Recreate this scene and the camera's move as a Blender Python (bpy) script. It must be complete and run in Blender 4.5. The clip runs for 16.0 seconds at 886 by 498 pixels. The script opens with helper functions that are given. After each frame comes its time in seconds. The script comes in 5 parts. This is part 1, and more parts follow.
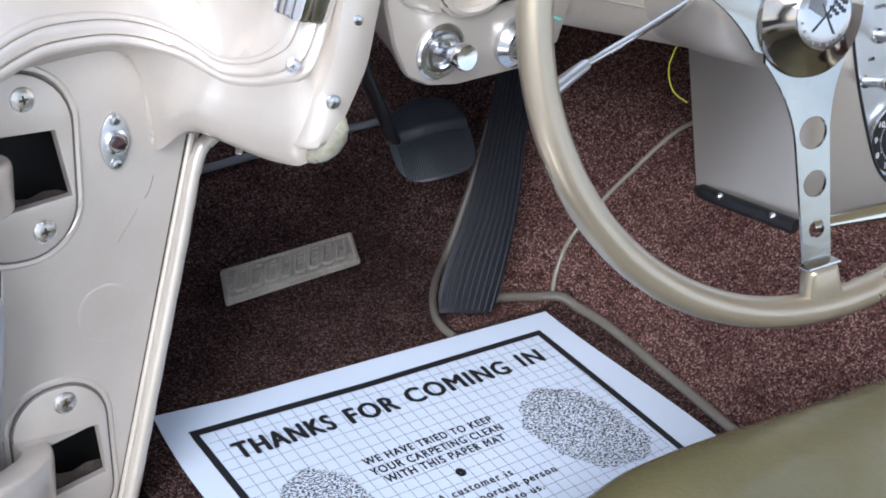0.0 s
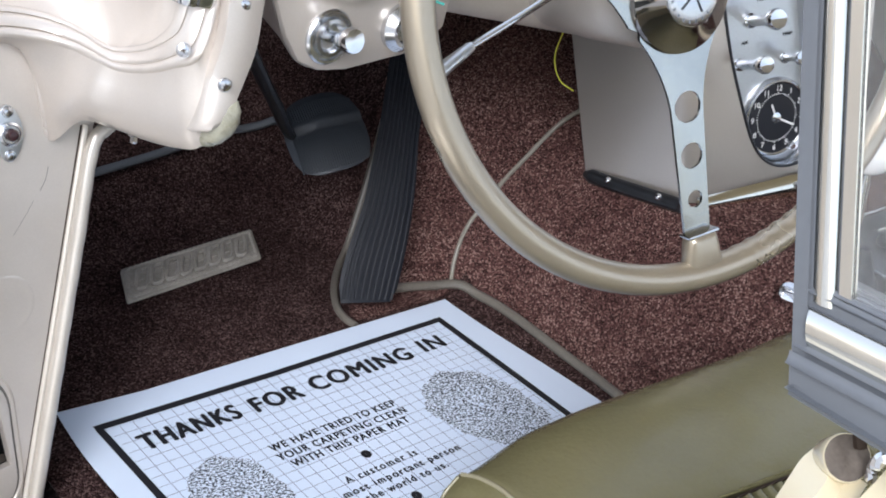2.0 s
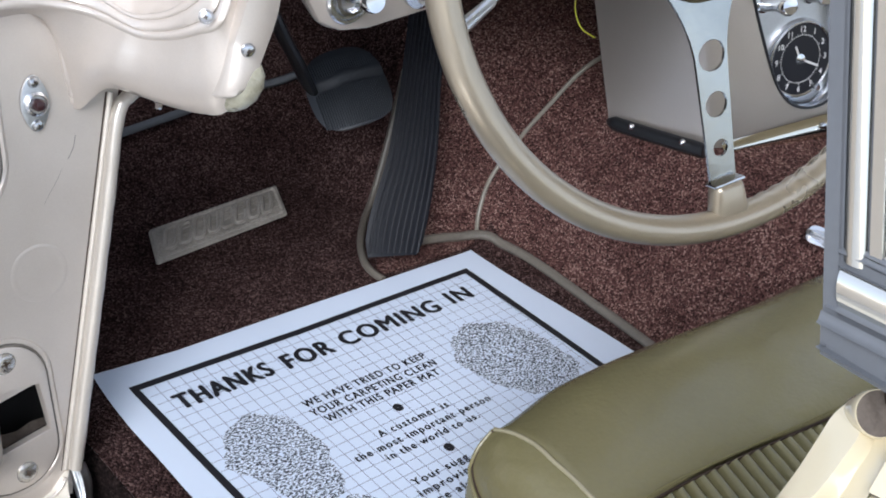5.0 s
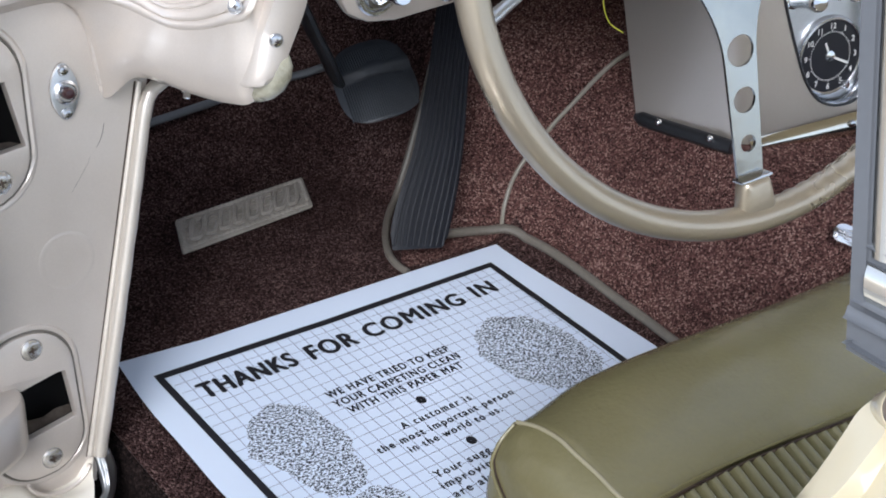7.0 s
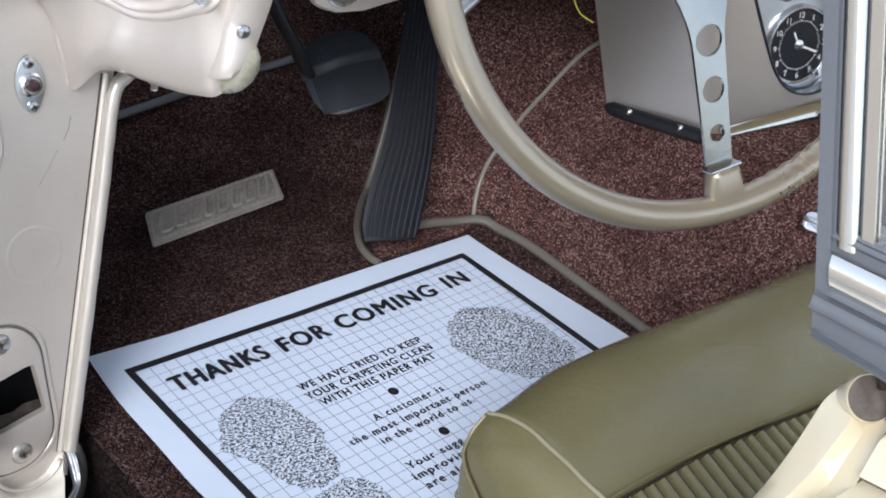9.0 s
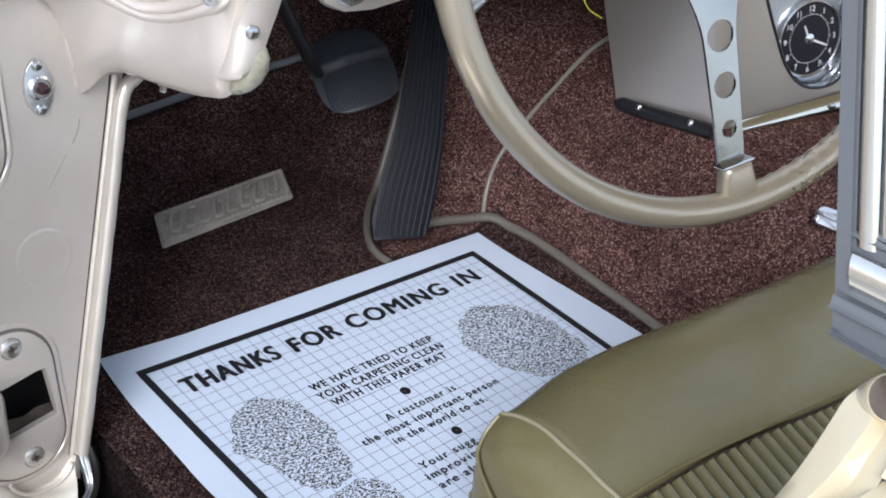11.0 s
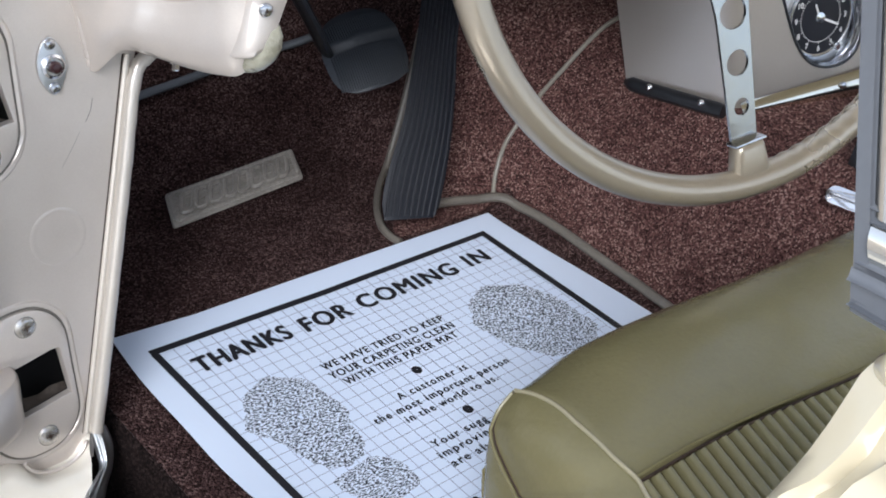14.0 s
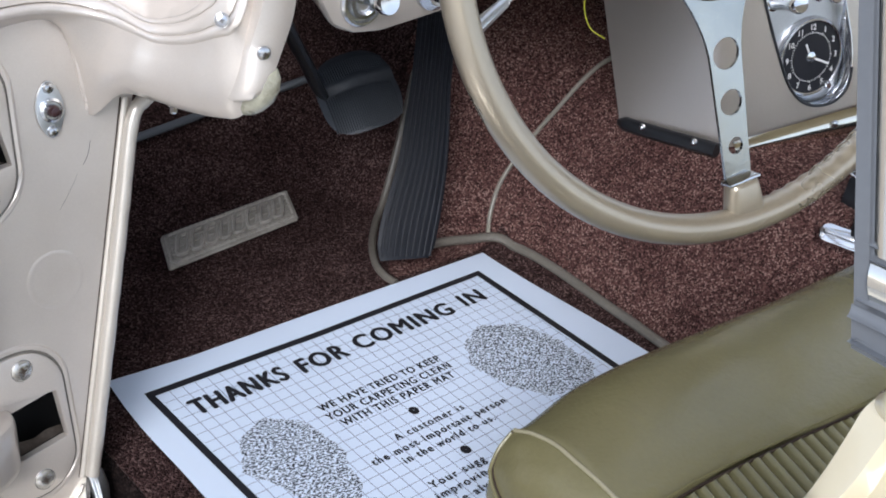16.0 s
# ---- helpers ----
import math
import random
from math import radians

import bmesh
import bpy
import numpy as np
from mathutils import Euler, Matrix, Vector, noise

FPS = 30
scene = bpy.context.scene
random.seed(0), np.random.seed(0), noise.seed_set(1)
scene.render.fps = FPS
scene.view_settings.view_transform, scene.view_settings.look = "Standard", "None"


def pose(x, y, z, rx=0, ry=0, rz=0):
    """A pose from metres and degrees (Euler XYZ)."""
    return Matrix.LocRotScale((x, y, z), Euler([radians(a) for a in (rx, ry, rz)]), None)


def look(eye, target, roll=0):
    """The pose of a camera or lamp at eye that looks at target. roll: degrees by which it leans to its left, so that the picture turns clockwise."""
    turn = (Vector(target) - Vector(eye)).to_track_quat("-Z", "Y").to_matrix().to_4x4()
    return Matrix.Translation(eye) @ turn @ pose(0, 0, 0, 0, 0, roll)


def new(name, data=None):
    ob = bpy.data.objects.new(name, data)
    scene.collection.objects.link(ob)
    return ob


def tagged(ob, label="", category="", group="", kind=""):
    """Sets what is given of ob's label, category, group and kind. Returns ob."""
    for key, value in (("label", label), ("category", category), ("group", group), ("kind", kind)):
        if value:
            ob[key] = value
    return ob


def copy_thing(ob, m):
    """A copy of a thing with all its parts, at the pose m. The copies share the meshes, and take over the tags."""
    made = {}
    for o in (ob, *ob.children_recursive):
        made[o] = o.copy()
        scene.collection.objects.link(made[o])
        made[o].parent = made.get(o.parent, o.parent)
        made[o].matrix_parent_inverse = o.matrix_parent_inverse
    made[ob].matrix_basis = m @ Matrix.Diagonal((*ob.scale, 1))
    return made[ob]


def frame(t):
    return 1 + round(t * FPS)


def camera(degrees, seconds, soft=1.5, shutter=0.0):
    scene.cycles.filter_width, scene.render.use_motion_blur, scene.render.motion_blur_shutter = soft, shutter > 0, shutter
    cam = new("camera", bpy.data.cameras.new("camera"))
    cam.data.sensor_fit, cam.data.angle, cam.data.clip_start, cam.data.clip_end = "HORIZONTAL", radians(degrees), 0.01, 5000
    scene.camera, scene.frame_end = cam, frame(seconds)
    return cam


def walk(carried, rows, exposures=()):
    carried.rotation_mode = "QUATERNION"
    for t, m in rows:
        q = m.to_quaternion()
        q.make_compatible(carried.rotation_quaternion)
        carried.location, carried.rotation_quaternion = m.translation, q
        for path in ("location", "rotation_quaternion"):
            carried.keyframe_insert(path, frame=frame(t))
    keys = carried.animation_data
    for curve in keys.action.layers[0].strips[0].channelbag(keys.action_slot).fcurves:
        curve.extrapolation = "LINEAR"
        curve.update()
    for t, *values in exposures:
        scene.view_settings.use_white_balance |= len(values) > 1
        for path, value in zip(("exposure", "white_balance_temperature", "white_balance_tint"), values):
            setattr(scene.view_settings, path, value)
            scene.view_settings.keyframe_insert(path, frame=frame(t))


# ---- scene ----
cam = camera(40.0, 16.0, soft=1.9)
PATH = [
    (0.0, (-0.3849, -0.5841, 0.5992), (0.1703, -0.0374, 0.1488), 14.478),
    (0.5, (-0.3990, -0.6238, 0.5950), (0.1553, -0.0436, 0.1874), 12.160),
    (1.0, (-0.4028, -0.6255, 0.5935), (0.1781, -0.0665, 0.1933), 13.394),
    (1.5, (-0.3996, -0.6183, 0.5923), (0.1986, -0.0909, 0.1752), 14.348),
    (2.0, (-0.3985, -0.6139, 0.5923), (0.2100, -0.1053, 0.1668), 14.602),
    (2.5, (-0.3967, -0.6139, 0.5920), (0.2148, -0.1191, 0.1546), 14.582),
    (3.0, (-0.3989, -0.6168, 0.5936), (0.2132, -0.1169, 0.1630), 14.283),
    (3.5, (-0.4030, -0.6268, 0.5950), (0.2058, -0.1353, 0.1501), 14.322),
    (4.0, (-0.4012, -0.6299, 0.6042), (0.2219, -0.1748, 0.1409), 15.547),
    (4.5, (-0.4004, -0.6124, 0.6026), (0.2027, -0.1400, 0.1301), 13.668),
    (4.7, (-0.4011, -0.6087, 0.6024), (0.1922, -0.1182, 0.1361), 12.969),
    (6.8, (-0.4011, -0.6107, 0.6004), (0.1733, -0.1004, 0.1317), 12.780),
    (7.0, (-0.4020, -0.6098, 0.6005), (0.1715, -0.1015, 0.1286), 12.944),
    (7.5, (-0.4022, -0.6085, 0.6013), (0.1743, -0.1028, 0.1301), 13.225),
    (8.0, (-0.3995, -0.6086, 0.6007), (0.1819, -0.1106, 0.1275), 13.502),
    (8.5, (-0.3995, -0.6099, 0.6013), (0.1861, -0.1168, 0.1282), 13.444),
    (9.0, (-0.3992, -0.6108, 0.6012), (0.1860, -0.1184, 0.1268), 13.307),
    (9.5, (-0.3995, -0.6091, 0.6004), (0.1846, -0.1171, 0.1243), 13.177),
    (9.7, (-0.3999, -0.6081, 0.5978), (0.1835, -0.1141, 0.1228), 13.007),
    (11.8, (-0.3973, -0.6053, 0.6020), (0.1834, -0.1119, 0.1232), 12.518),
    (12.0, (-0.3994, -0.6060, 0.6007), (0.1821, -0.1116, 0.1239), 12.720),
    (12.5, (-0.4003, -0.6048, 0.6003), (0.1794, -0.1095, 0.1221), 12.542),
    (13.0, (-0.4027, -0.6050, 0.5985), (0.1769, -0.1094, 0.1204), 12.447),
    (13.5, (-0.4040, -0.6048, 0.5981), (0.1749, -0.1110, 0.1174), 12.380),
    (14.0, (-0.4031, -0.6047, 0.5973), (0.1718, -0.1140, 0.1088), 12.468),
    (14.5, (-0.4039, -0.6042, 0.5967), (0.1685, -0.1153, 0.1034), 12.540),
    (15.0, (-0.4072, -0.6020, 0.5977), (0.1779, -0.1122, 0.1206), 12.576),
    (15.5, (-0.4097, -0.6013, 0.5979), (0.1802, -0.1030, 0.1355), 12.309),
    (16.0, (-0.4071, -0.6030, 0.5976), (0.1801, -0.1020, 0.1348), 12.076),
]
walk(cam, [(t, look(eye, target, roll)) for t, eye, target, roll in PATH], exposures=[(0.0, 1.12, 5700, 10), (1.0, 1.10, 5800, 10), (2.0, 1.03, 5900, 10), (4.0, 1.0, 5900, 10), (4.5, 0.93, 5850, 10), (7.0, 0.91, 5850, 10), (16.0, 0.91, 5850, 10)])

# world: soft daylight, the car stands with its driver's door open
world = bpy.data.worlds.new("world")
scene.world = world
world.use_nodes = True
wn = world.node_tree.nodes
sky = wn.new("ShaderNodeTexSky")
sky.sky_type, sky.sun_disc = "NISHITA", False
sky.sun_elevation, sky.sun_rotation = radians(34.2), radians(237.6)
sky.dust_density = 1.5
veil = wn.new("ShaderNodeMix")  # thin bright cloud over the sky
veil.data_type = "RGBA"
veil.inputs[0].default_value = 0.6
veil.inputs[7].default_value = (4.6, 4.65, 4.8, 1)
world.node_tree.links.new(sky.outputs[0], veil.inputs[6])
world.node_tree.links.new(veil.outputs[2], wn["Background"].inputs[0])
wn["Background"].inputs[1].default_value = 0.135
sun = new("sun", bpy.data.lights.new("sun", "SUN"))
sun.data.energy, sun.data.angle, sun.data.color = 1.6, radians(30), (1.0, 0.97, 0.94)
sun.matrix_world = look((-4.1, -2.6, 3.3), (0, 0, 0))


# ---- materials ----
def material(name, color, rough=0.5, metal=0.0, coat=0.0, second=None, grain=0.0, grain_size=400.0, bump=0.0,
             bump_size=400.0, wear=0.0, wear_size=14.0, spread=0.5, spec=0.5, crease=0.0):
    """A surface with grain at a fine scale and wear at a coarse one."""
    m = bpy.data.materials.new(name)
    m.use_nodes = True
    t = m.node_tree
    b = t.nodes["Principled BSDF"]
    b.inputs["Roughness"].default_value, b.inputs["Metallic"].default_value = rough, metal
    b.inputs["Coat Weight"].default_value, b.inputs["Coat Roughness"].default_value = coat, 0.08
    b.inputs["Specular IOR Level"].default_value = spec
    co = t.nodes.new("ShaderNodeTexCoord")
    two = second or [c * 0.8 for c in color]
    fine = t.nodes.new("ShaderNodeTexNoise")
    fine.inputs["Scale"].default_value, fine.inputs["Detail"].default_value = grain_size, 3
    coarse = t.nodes.new("ShaderNodeTexNoise")
    coarse.inputs["Scale"].default_value, coarse.inputs["Detail"].default_value = wear_size, 5
    for n in (fine, coarse):
        t.links.new(co.outputs["Object"], n.inputs["Vector"])
    ramp = t.nodes.new("ShaderNodeValToRGB")
    ramp.color_ramp.elements[0].position, ramp.color_ramp.elements[1].position = 0.5 - spread / 2, 0.5 + spread / 2
    ramp.color_ramp.elements[0].color = (*two, 1)
    ramp.color_ramp.elements[1].color = (*color, 1)
    add = t.nodes.new("ShaderNodeMath")
    add.operation = "MULTIPLY_ADD"
    add.inputs[1].default_value, add.inputs[2].default_value = grain, 0.5 - grain * 0.5 + 0.25 * (grain == 0)
    t.links.new(fine.outputs["Fac"], add.inputs[0])
    low = t.nodes.new("ShaderNodeMath")
    low.operation = "MULTIPLY_ADD"
    low.inputs[1].default_value = wear
    t.links.new(coarse.outputs["Fac"], low.inputs[0])
    t.links.new(add.outputs[0], low.inputs[2])
    off = t.nodes.new("ShaderNodeMath")
    off.operation = "SUBTRACT"
    off.inputs[1].default_value = wear * 0.5
    t.links.new(low.outputs[0], off.inputs[0])
    t.links.new(off.outputs[0], ramp.inputs["Fac"])
    t.links.new(ramp.outputs["Color"], b.inputs["Base Color"])
    rr = t.nodes.new("ShaderNodeMath")
    rr.operation = "MULTIPLY_ADD"
    rr.inputs[1].default_value, rr.inputs[2].default_value = 0.25 * rough, rough * 0.88
    t.links.new(coarse.outputs["Fac"], rr.inputs[0])
    t.links.new(rr.outputs[0], b.inputs["Roughness"])
    if bump:
        bn = t.nodes.new("ShaderNodeTexNoise")
        bn.inputs["Scale"].default_value, bn.inputs["Detail"].default_value = bump_size, 2
        t.links.new(co.outputs["Object"], bn.inputs["Vector"])
        bu = t.nodes.new("ShaderNodeBump")
        bu.inputs["Strength"].default_value, bu.inputs["Distance"].default_value = bump, 0.002
        t.links.new(bn.outputs["Fac"], bu.inputs["Height"])
        t.links.new(bu.outputs["Normal"], b.inputs["Normal"])
        if crease:
            fold = t.nodes.new("ShaderNodeTexNoise")
            fold.inputs["Scale"].default_value, fold.inputs["Detail"].default_value, fold.inputs["Distortion"].default_value = 26, 4, 1.6
            t.links.new(co.outputs["Object"], fold.inputs["Vector"])
            cb = t.nodes.new("ShaderNodeBump")
            cb.inputs["Strength"].default_value, cb.inputs["Distance"].default_value = crease, 0.006
            t.links.new(fold.outputs["Fac"], cb.inputs["Height"])
            t.links.new(cb.outputs["Normal"], bu.inputs["Normal"])
    return m


PAINT = material("pearl_beige_paint", (0.65, 0.59, 0.53), 0.33, 0.36, 0.50, (0.54, 0.485, 0.43), 0.3, 900, 0.12, 18, 0.9, 15)
SATIN = material("satin_beige_windlace_vinyl", (0.61, 0.56, 0.495), 0.30, 0.35, 0.25, (0.47, 0.43, 0.37), 0.3, 700, 0.12, 45, 0.6, 24)
PALE = material("glossy_pale_cream_paint", (0.80, 0.76, 0.67), 0.18, 0.10, 0.9, (0.71, 0.66, 0.56), 0.1, 500, 0.05, 30, 0.5, 14)
GREYBROWN = material("mottled_grey_brown", (0.16, 0.13, 0.105), 0.6, 0.2, 0, (0.06, 0.046, 0.036), 0.6, 260, 0.5, 180, 0.7, 70)
CREAM = material("cream_paint", (0.72, 0.64, 0.45), 0.2, 0.0, 1.0, (0.65, 0.565, 0.39), 0.1, 500, 0.03, 40, 0.3, 9)
CONSOLE = material("beige_console_paint", (0.60, 0.545, 0.485), 0.30, 0.75, 0.25, (0.53, 0.48, 0.425), 0.3, 900, 0.06, 300, 0.3, 9)
RIM = material("beige_wheel_paint", (0.435, 0.38, 0.295), 0.28, 0.68, 0.45, (0.36, 0.31, 0.235), 0.1, 300, 0.03, 60, 0.3, 12)
CHROME = material("chrome", (0.85, 0.86, 0.88), 0.09, 1.0, 0, (0.7, 0.71, 0.73), 0.05, 300, 0.02, 90, 0.2, 30)
SPOKE = material("brushed_stainless_spoke", (0.58, 0.59, 0.575), 0.18, 1.0, 0, (0.40, 0.41, 0.40), 0.15, 300, 0.05, 120, 0.9, 16)
# hub chrome; its dark brown reflection is put into the base colour
HUBCHROME = material("chrome_with_dark_reflection", (0.40, 0.37, 0.345), 0.07, 1.0, 0, (0.30, 0.28, 0.26), 0.1, 300, 0.02, 60, 0.4, 20)
PLASTIC = material("satin_beige_column_plastic", (0.60, 0.55, 0.49), 0.33, 0.35, 0.2, (0.49, 0.445, 0.395), 0.3, 700, 0.06, 200, 0.6, 12)
# polished trim with the seat's yellow reflection mixed into its colour
TINTCHROME = material("reflection_tinted_trim", (0.86, 0.83, 0.72), 0.13, 1.0, 0, (0.74, 0.71, 0.60), 0.05, 300, 0.03, 60, 0.3, 25)
STEEL = material("polished_stainless_steel", (0.72, 0.73, 0.75), 0.2, 1.0, 0, (0.55, 0.56, 0.58), 0.1, 300, 0.03, 200, 0.3, 20)
TRIM = material("polished_stainless_trim", (0.90, 0.88, 0.81), 0.13, 1.0, 0, (0.76, 0.74, 0.68), 0.05, 300, 0.03, 60, 0.3, 30)
BRUSHED = material("brushed_aluminium", (0.80, 0.82, 0.84), 0.33, 1.0, 0, (0.58, 0.60, 0.62), 0.3, 700, 0.1, 900, 0.2, 30)
# deep brown for seams, gap and latch pawl; shade in screw crosses
DEEPBROWN = material("deep_brown_matt", (0.055, 0.036, 0.024), 0.7, 0, 0, (0.028, 0.018, 0.012), 0.3, 300, 0.1, 200, 0.6, 60, 0.5, 0.25)
BLACK = material("black_rubber", (0.018, 0.019, 0.022), 0.3, 0, 0, (0.012, 0.012, 0.014), 0.3, 500, 0.1, 300, 0.4, 15)
PEDAL = material("worn_pedal_rubber", (0.016, 0.018, 0.024), 0.5, 0, 0, (0.010, 0.011, 0.015), 0.3, 300, 0.15, 200, 0.7, 18, 0.5, 0.20)
BRAKEPAD = material("worn_grey_brake_rubber", (0.036, 0.041, 0.050), 0.42, 0, 0, (0.018, 0.021, 0.026), 0.3, 300, 0.15, 200, 0.9, 22, 0.5, 0.4)
SEALANT = material("yellowed_clear_sealant", (0.40, 0.385, 0.30), 0.28, 0, 0.3, (0.24, 0.225, 0.165), 0.4, 260, 0.5, 190, 0.8, 90)
SEAL = material("grey_rubber_seal", (0.145, 0.155, 0.17), 0.42, 0, 0, (0.11, 0.115, 0.125), 0.2, 300, 0.1, 150, 0.5, 12)
VINYL = material("olive_vinyl", (0.178, 0.158, 0.078), 0.25, 0, 0.10, (0.120, 0.106, 0.050), 0.25, 350, 0.14, 320, 1.0, 9, 0.8, 0.42, 0.16)
PIPING = material("olive_vinyl_piping", (0.33, 0.30, 0.20), 0.26, 0, 0, (0.24, 0.215, 0.135), 0.3, 300, 0.1, 300, 0.3, 20)
WELT = material("pale_vinyl_piping", (0.30, 0.275, 0.225), 0.4, 0, 0, (0.17, 0.155, 0.125), 0.3, 300, 0.1, 300, 0.3, 20)
BINDING = material("taupe_carpet_binding", (0.185, 0.168, 0.14), 0.42, 0, 0, (0.095, 0.082, 0.068), 0.3, 300, 0.15, 400, 0.4, 20)
PLATE = material("grey_beige_heel_plate_plastic", (0.52, 0.48, 0.42), 0.40, 0, 0, (0.27, 0.245, 0.21), 0.4, 300, 0.2, 400, 0.6, 45)
PAPER = material("white_paper", (0.70, 0.78, 0.91), 0.7, 0, 0, (0.65, 0.73, 0.865), 0.1, 300, 0.12, 30, 0.4, 8)
# door edge paint, blue-grey from a sky reflection put into the colour
DOORPAINT = material("sky_tinted_door_edge_paint", (0.40, 0.42, 0.47), 0.3, 0.4, 0.4, (0.33, 0.35, 0.40), 0.2, 700, 0.05, 60, 0.3, 9)
SCREWPAINT = material("painted_screw_head", (0.66, 0.64, 0.60), 0.24, 0.8, 0.3, (0.55, 0.52, 0.48), 0.2, 500, 0.1, 300, 0.5, 200)
INK = material("black_ink", (0.012, 0.012, 0.016), 0.6, 0, 0, (0.008, 0.008, 0.01))
RULE = material("grey_blue_ink", (0.27, 0.29, 0.37), 0.7, 0, 0, (0.22, 0.24, 0.31))
DIAL = material("black_dial", (0.012, 0.013, 0.018), 0.3, 0, 0, (0.008, 0.009, 0.012))
WHITE = material("white_plastic", (0.82, 0.81, 0.79), 0.2, 0, 0.5, (0.76, 0.75, 0.73))
# near-black: shade of hollows and under the dash, put into the colour
DARK = material("near_black_cavity_shade", (0.02, 0.019, 0.018), 0.7, 0, 0, (0.012, 0.011, 0.011), 0.3, 60)
GROUND = material("grey_concrete", (0.52, 0.51, 0.49), 0.85, 0, 0, (0.36, 0.35, 0.335), 0.3, 60, 0.2, 80, 0.6, 2)
GAUGE = material("gauge_glass", (0.05, 0.055, 0.09), 0.06, 0.2, 1.0, (0.03, 0.035, 0.06))
YELLOW = material("yellow_wire", (0.75, 0.72, 0.06), 0.4, 0, 0, (0.7, 0.66, 0.05))
TEAL = material("teal_wire", (0.05, 0.40, 0.33), 0.4, 0, 0, (0.04, 0.33, 0.27))
RED = material("dark_red_plastic", (0.035, 0.012, 0.014), 0.25, 0, 0.3, (0.05, 0.012, 0.015))


def carpet_material(name, dark, mid, light, pale):
    """Loop pile: tufts of plum, brown and pale rose, with lint and worn patches."""
    m = bpy.data.materials.new(name)
    m.use_nodes = True
    t = m.node_tree
    b = t.nodes["Principled BSDF"]
    b.inputs["Roughness"].default_value, b.inputs["Specular IOR Level"].default_value = 0.9, 0.06
    co = t.nodes.new("ShaderNodeTexCoord")
    tuft = t.nodes.new("ShaderNodeTexVoronoi")
    tuft.inputs["Scale"].default_value = 760
    t.links.new(co.outputs["Object"], tuft.inputs["Vector"])
    sep = t.nodes.new("ShaderNodeSeparateColor")
    t.links.new(tuft.outputs["Color"], sep.inputs[0])
    big = t.nodes.new("ShaderNodeTexNoise")
    big.inputs["Scale"].default_value, big.inputs["Detail"].default_value = 22, 4
    t.links.new(co.outputs["Object"], big.inputs["Vector"])
    mix = t.nodes.new("ShaderNodeMath")
    mix.operation = "MULTIPLY_ADD"
    mix.inputs[1].default_value = 0.5
    t.links.new(big.outputs["Fac"], mix.inputs[0])
    sub = t.nodes.new("ShaderNodeMath")
    sub.operation = "SUBTRACT"
    sub.inputs[1].default_value = 0.25
    t.links.new(sep.outputs[0], mix.inputs[2])
    t.links.new(mix.outputs[0], sub.inputs[0])
    ramp = t.nodes.new("ShaderNodeValToRGB")
    cr = ramp.color_ramp
    cr.elements[0].position, cr.elements[0].color = 0.05, (*dark, 1)
    cr.elements[1].position, cr.elements[1].color = 1.0, (*pale, 1)
    e = cr.elements.new(0.5)
    e.color = (*mid, 1)
    e = cr.elements.new(0.8)
    e.color = (*light, 1)
    t.links.new(sub.outputs[0], ramp.inputs["Fac"])
    t.links.new(ramp.outputs["Color"], b.inputs["Base Color"])
    bu = t.nodes.new("ShaderNodeBump")
    bu.inputs["Strength"].default_value, bu.inputs["Distance"].default_value = 0.6, 0.002
    bu.invert = True
    t.links.new(tuft.outputs["Distance"], bu.inputs["Height"])
    t.links.new(bu.outputs["Normal"], b.inputs["Normal"])
    return m


def speckle_material():
    """Footprint print: small black dashes on the paper's own white."""
    m = bpy.data.materials.new("speckled_ink_print")
    m.use_nodes = True
    t = m.node_tree
    b = t.nodes["Principled BSDF"]
    b.inputs["Roughness"].default_value = 0.7
    co = t.nodes.new("ShaderNodeTexCoord")
    mp = t.nodes.new("ShaderNodeMapping")
    mp.inputs["Scale"].default_value = (430, 860, 300)
    mp.inputs["Rotation"].default_value = (0, 0, 0.35)
    t.links.new(co.outputs["Object"], mp.inputs["Vector"])
    n = t.nodes.new("ShaderNodeTexNoise")
    n.inputs["Scale"].default_value, n.inputs["Detail"].default_value = 1.0, 2.5
    t.links.new(mp.outputs[0], n.inputs["Vector"])
    ramp = t.nodes.new("ShaderNodeValToRGB")
    ramp.color_ramp.elements[0].position, ramp.color_ramp.elements[0].color = 0.455, (0.018, 0.018, 0.028, 1)
    ramp.color_ramp.elements[1].position, ramp.color_ramp.elements[1].color = 0.525, (0.70, 0.77, 0.89, 1)
    t.links.new(n.outputs["Fac"], ramp.inputs["Fac"])
    t.links.new(ramp.outputs["Color"], b.inputs["Base Color"])
    return m


def glass_material(name, tint):
    m = bpy.data.materials.new(name)
    m.use_nodes = True
    b = m.node_tree.nodes["Principled BSDF"]
    b.inputs["Base Color"].default_value = (*tint, 1)
    b.inputs["Roughness"].default_value, b.inputs["Transmission Weight"].default_value = 0.02, 1.0
    b.inputs["IOR"].default_value = 1.45
    haze = m.node_tree.nodes.new("ShaderNodeBsdfDiffuse")  # pale veil mixed in for the sky's reflection on the pane
    haze.inputs[0].default_value = (0.8, 0.8, 0.79, 1)
    both = m.node_tree.nodes.new("ShaderNodeMixShader")
    both.inputs[0].default_value = 0.045
    m.node_tree.links.new(b.outputs[0], both.inputs[1])
    m.node_tree.links.new(haze.outputs[0], both.inputs[2])
    m.node_tree.links.new(both.outputs[0], m.node_tree.nodes["Material Output"].inputs[0])
    return m


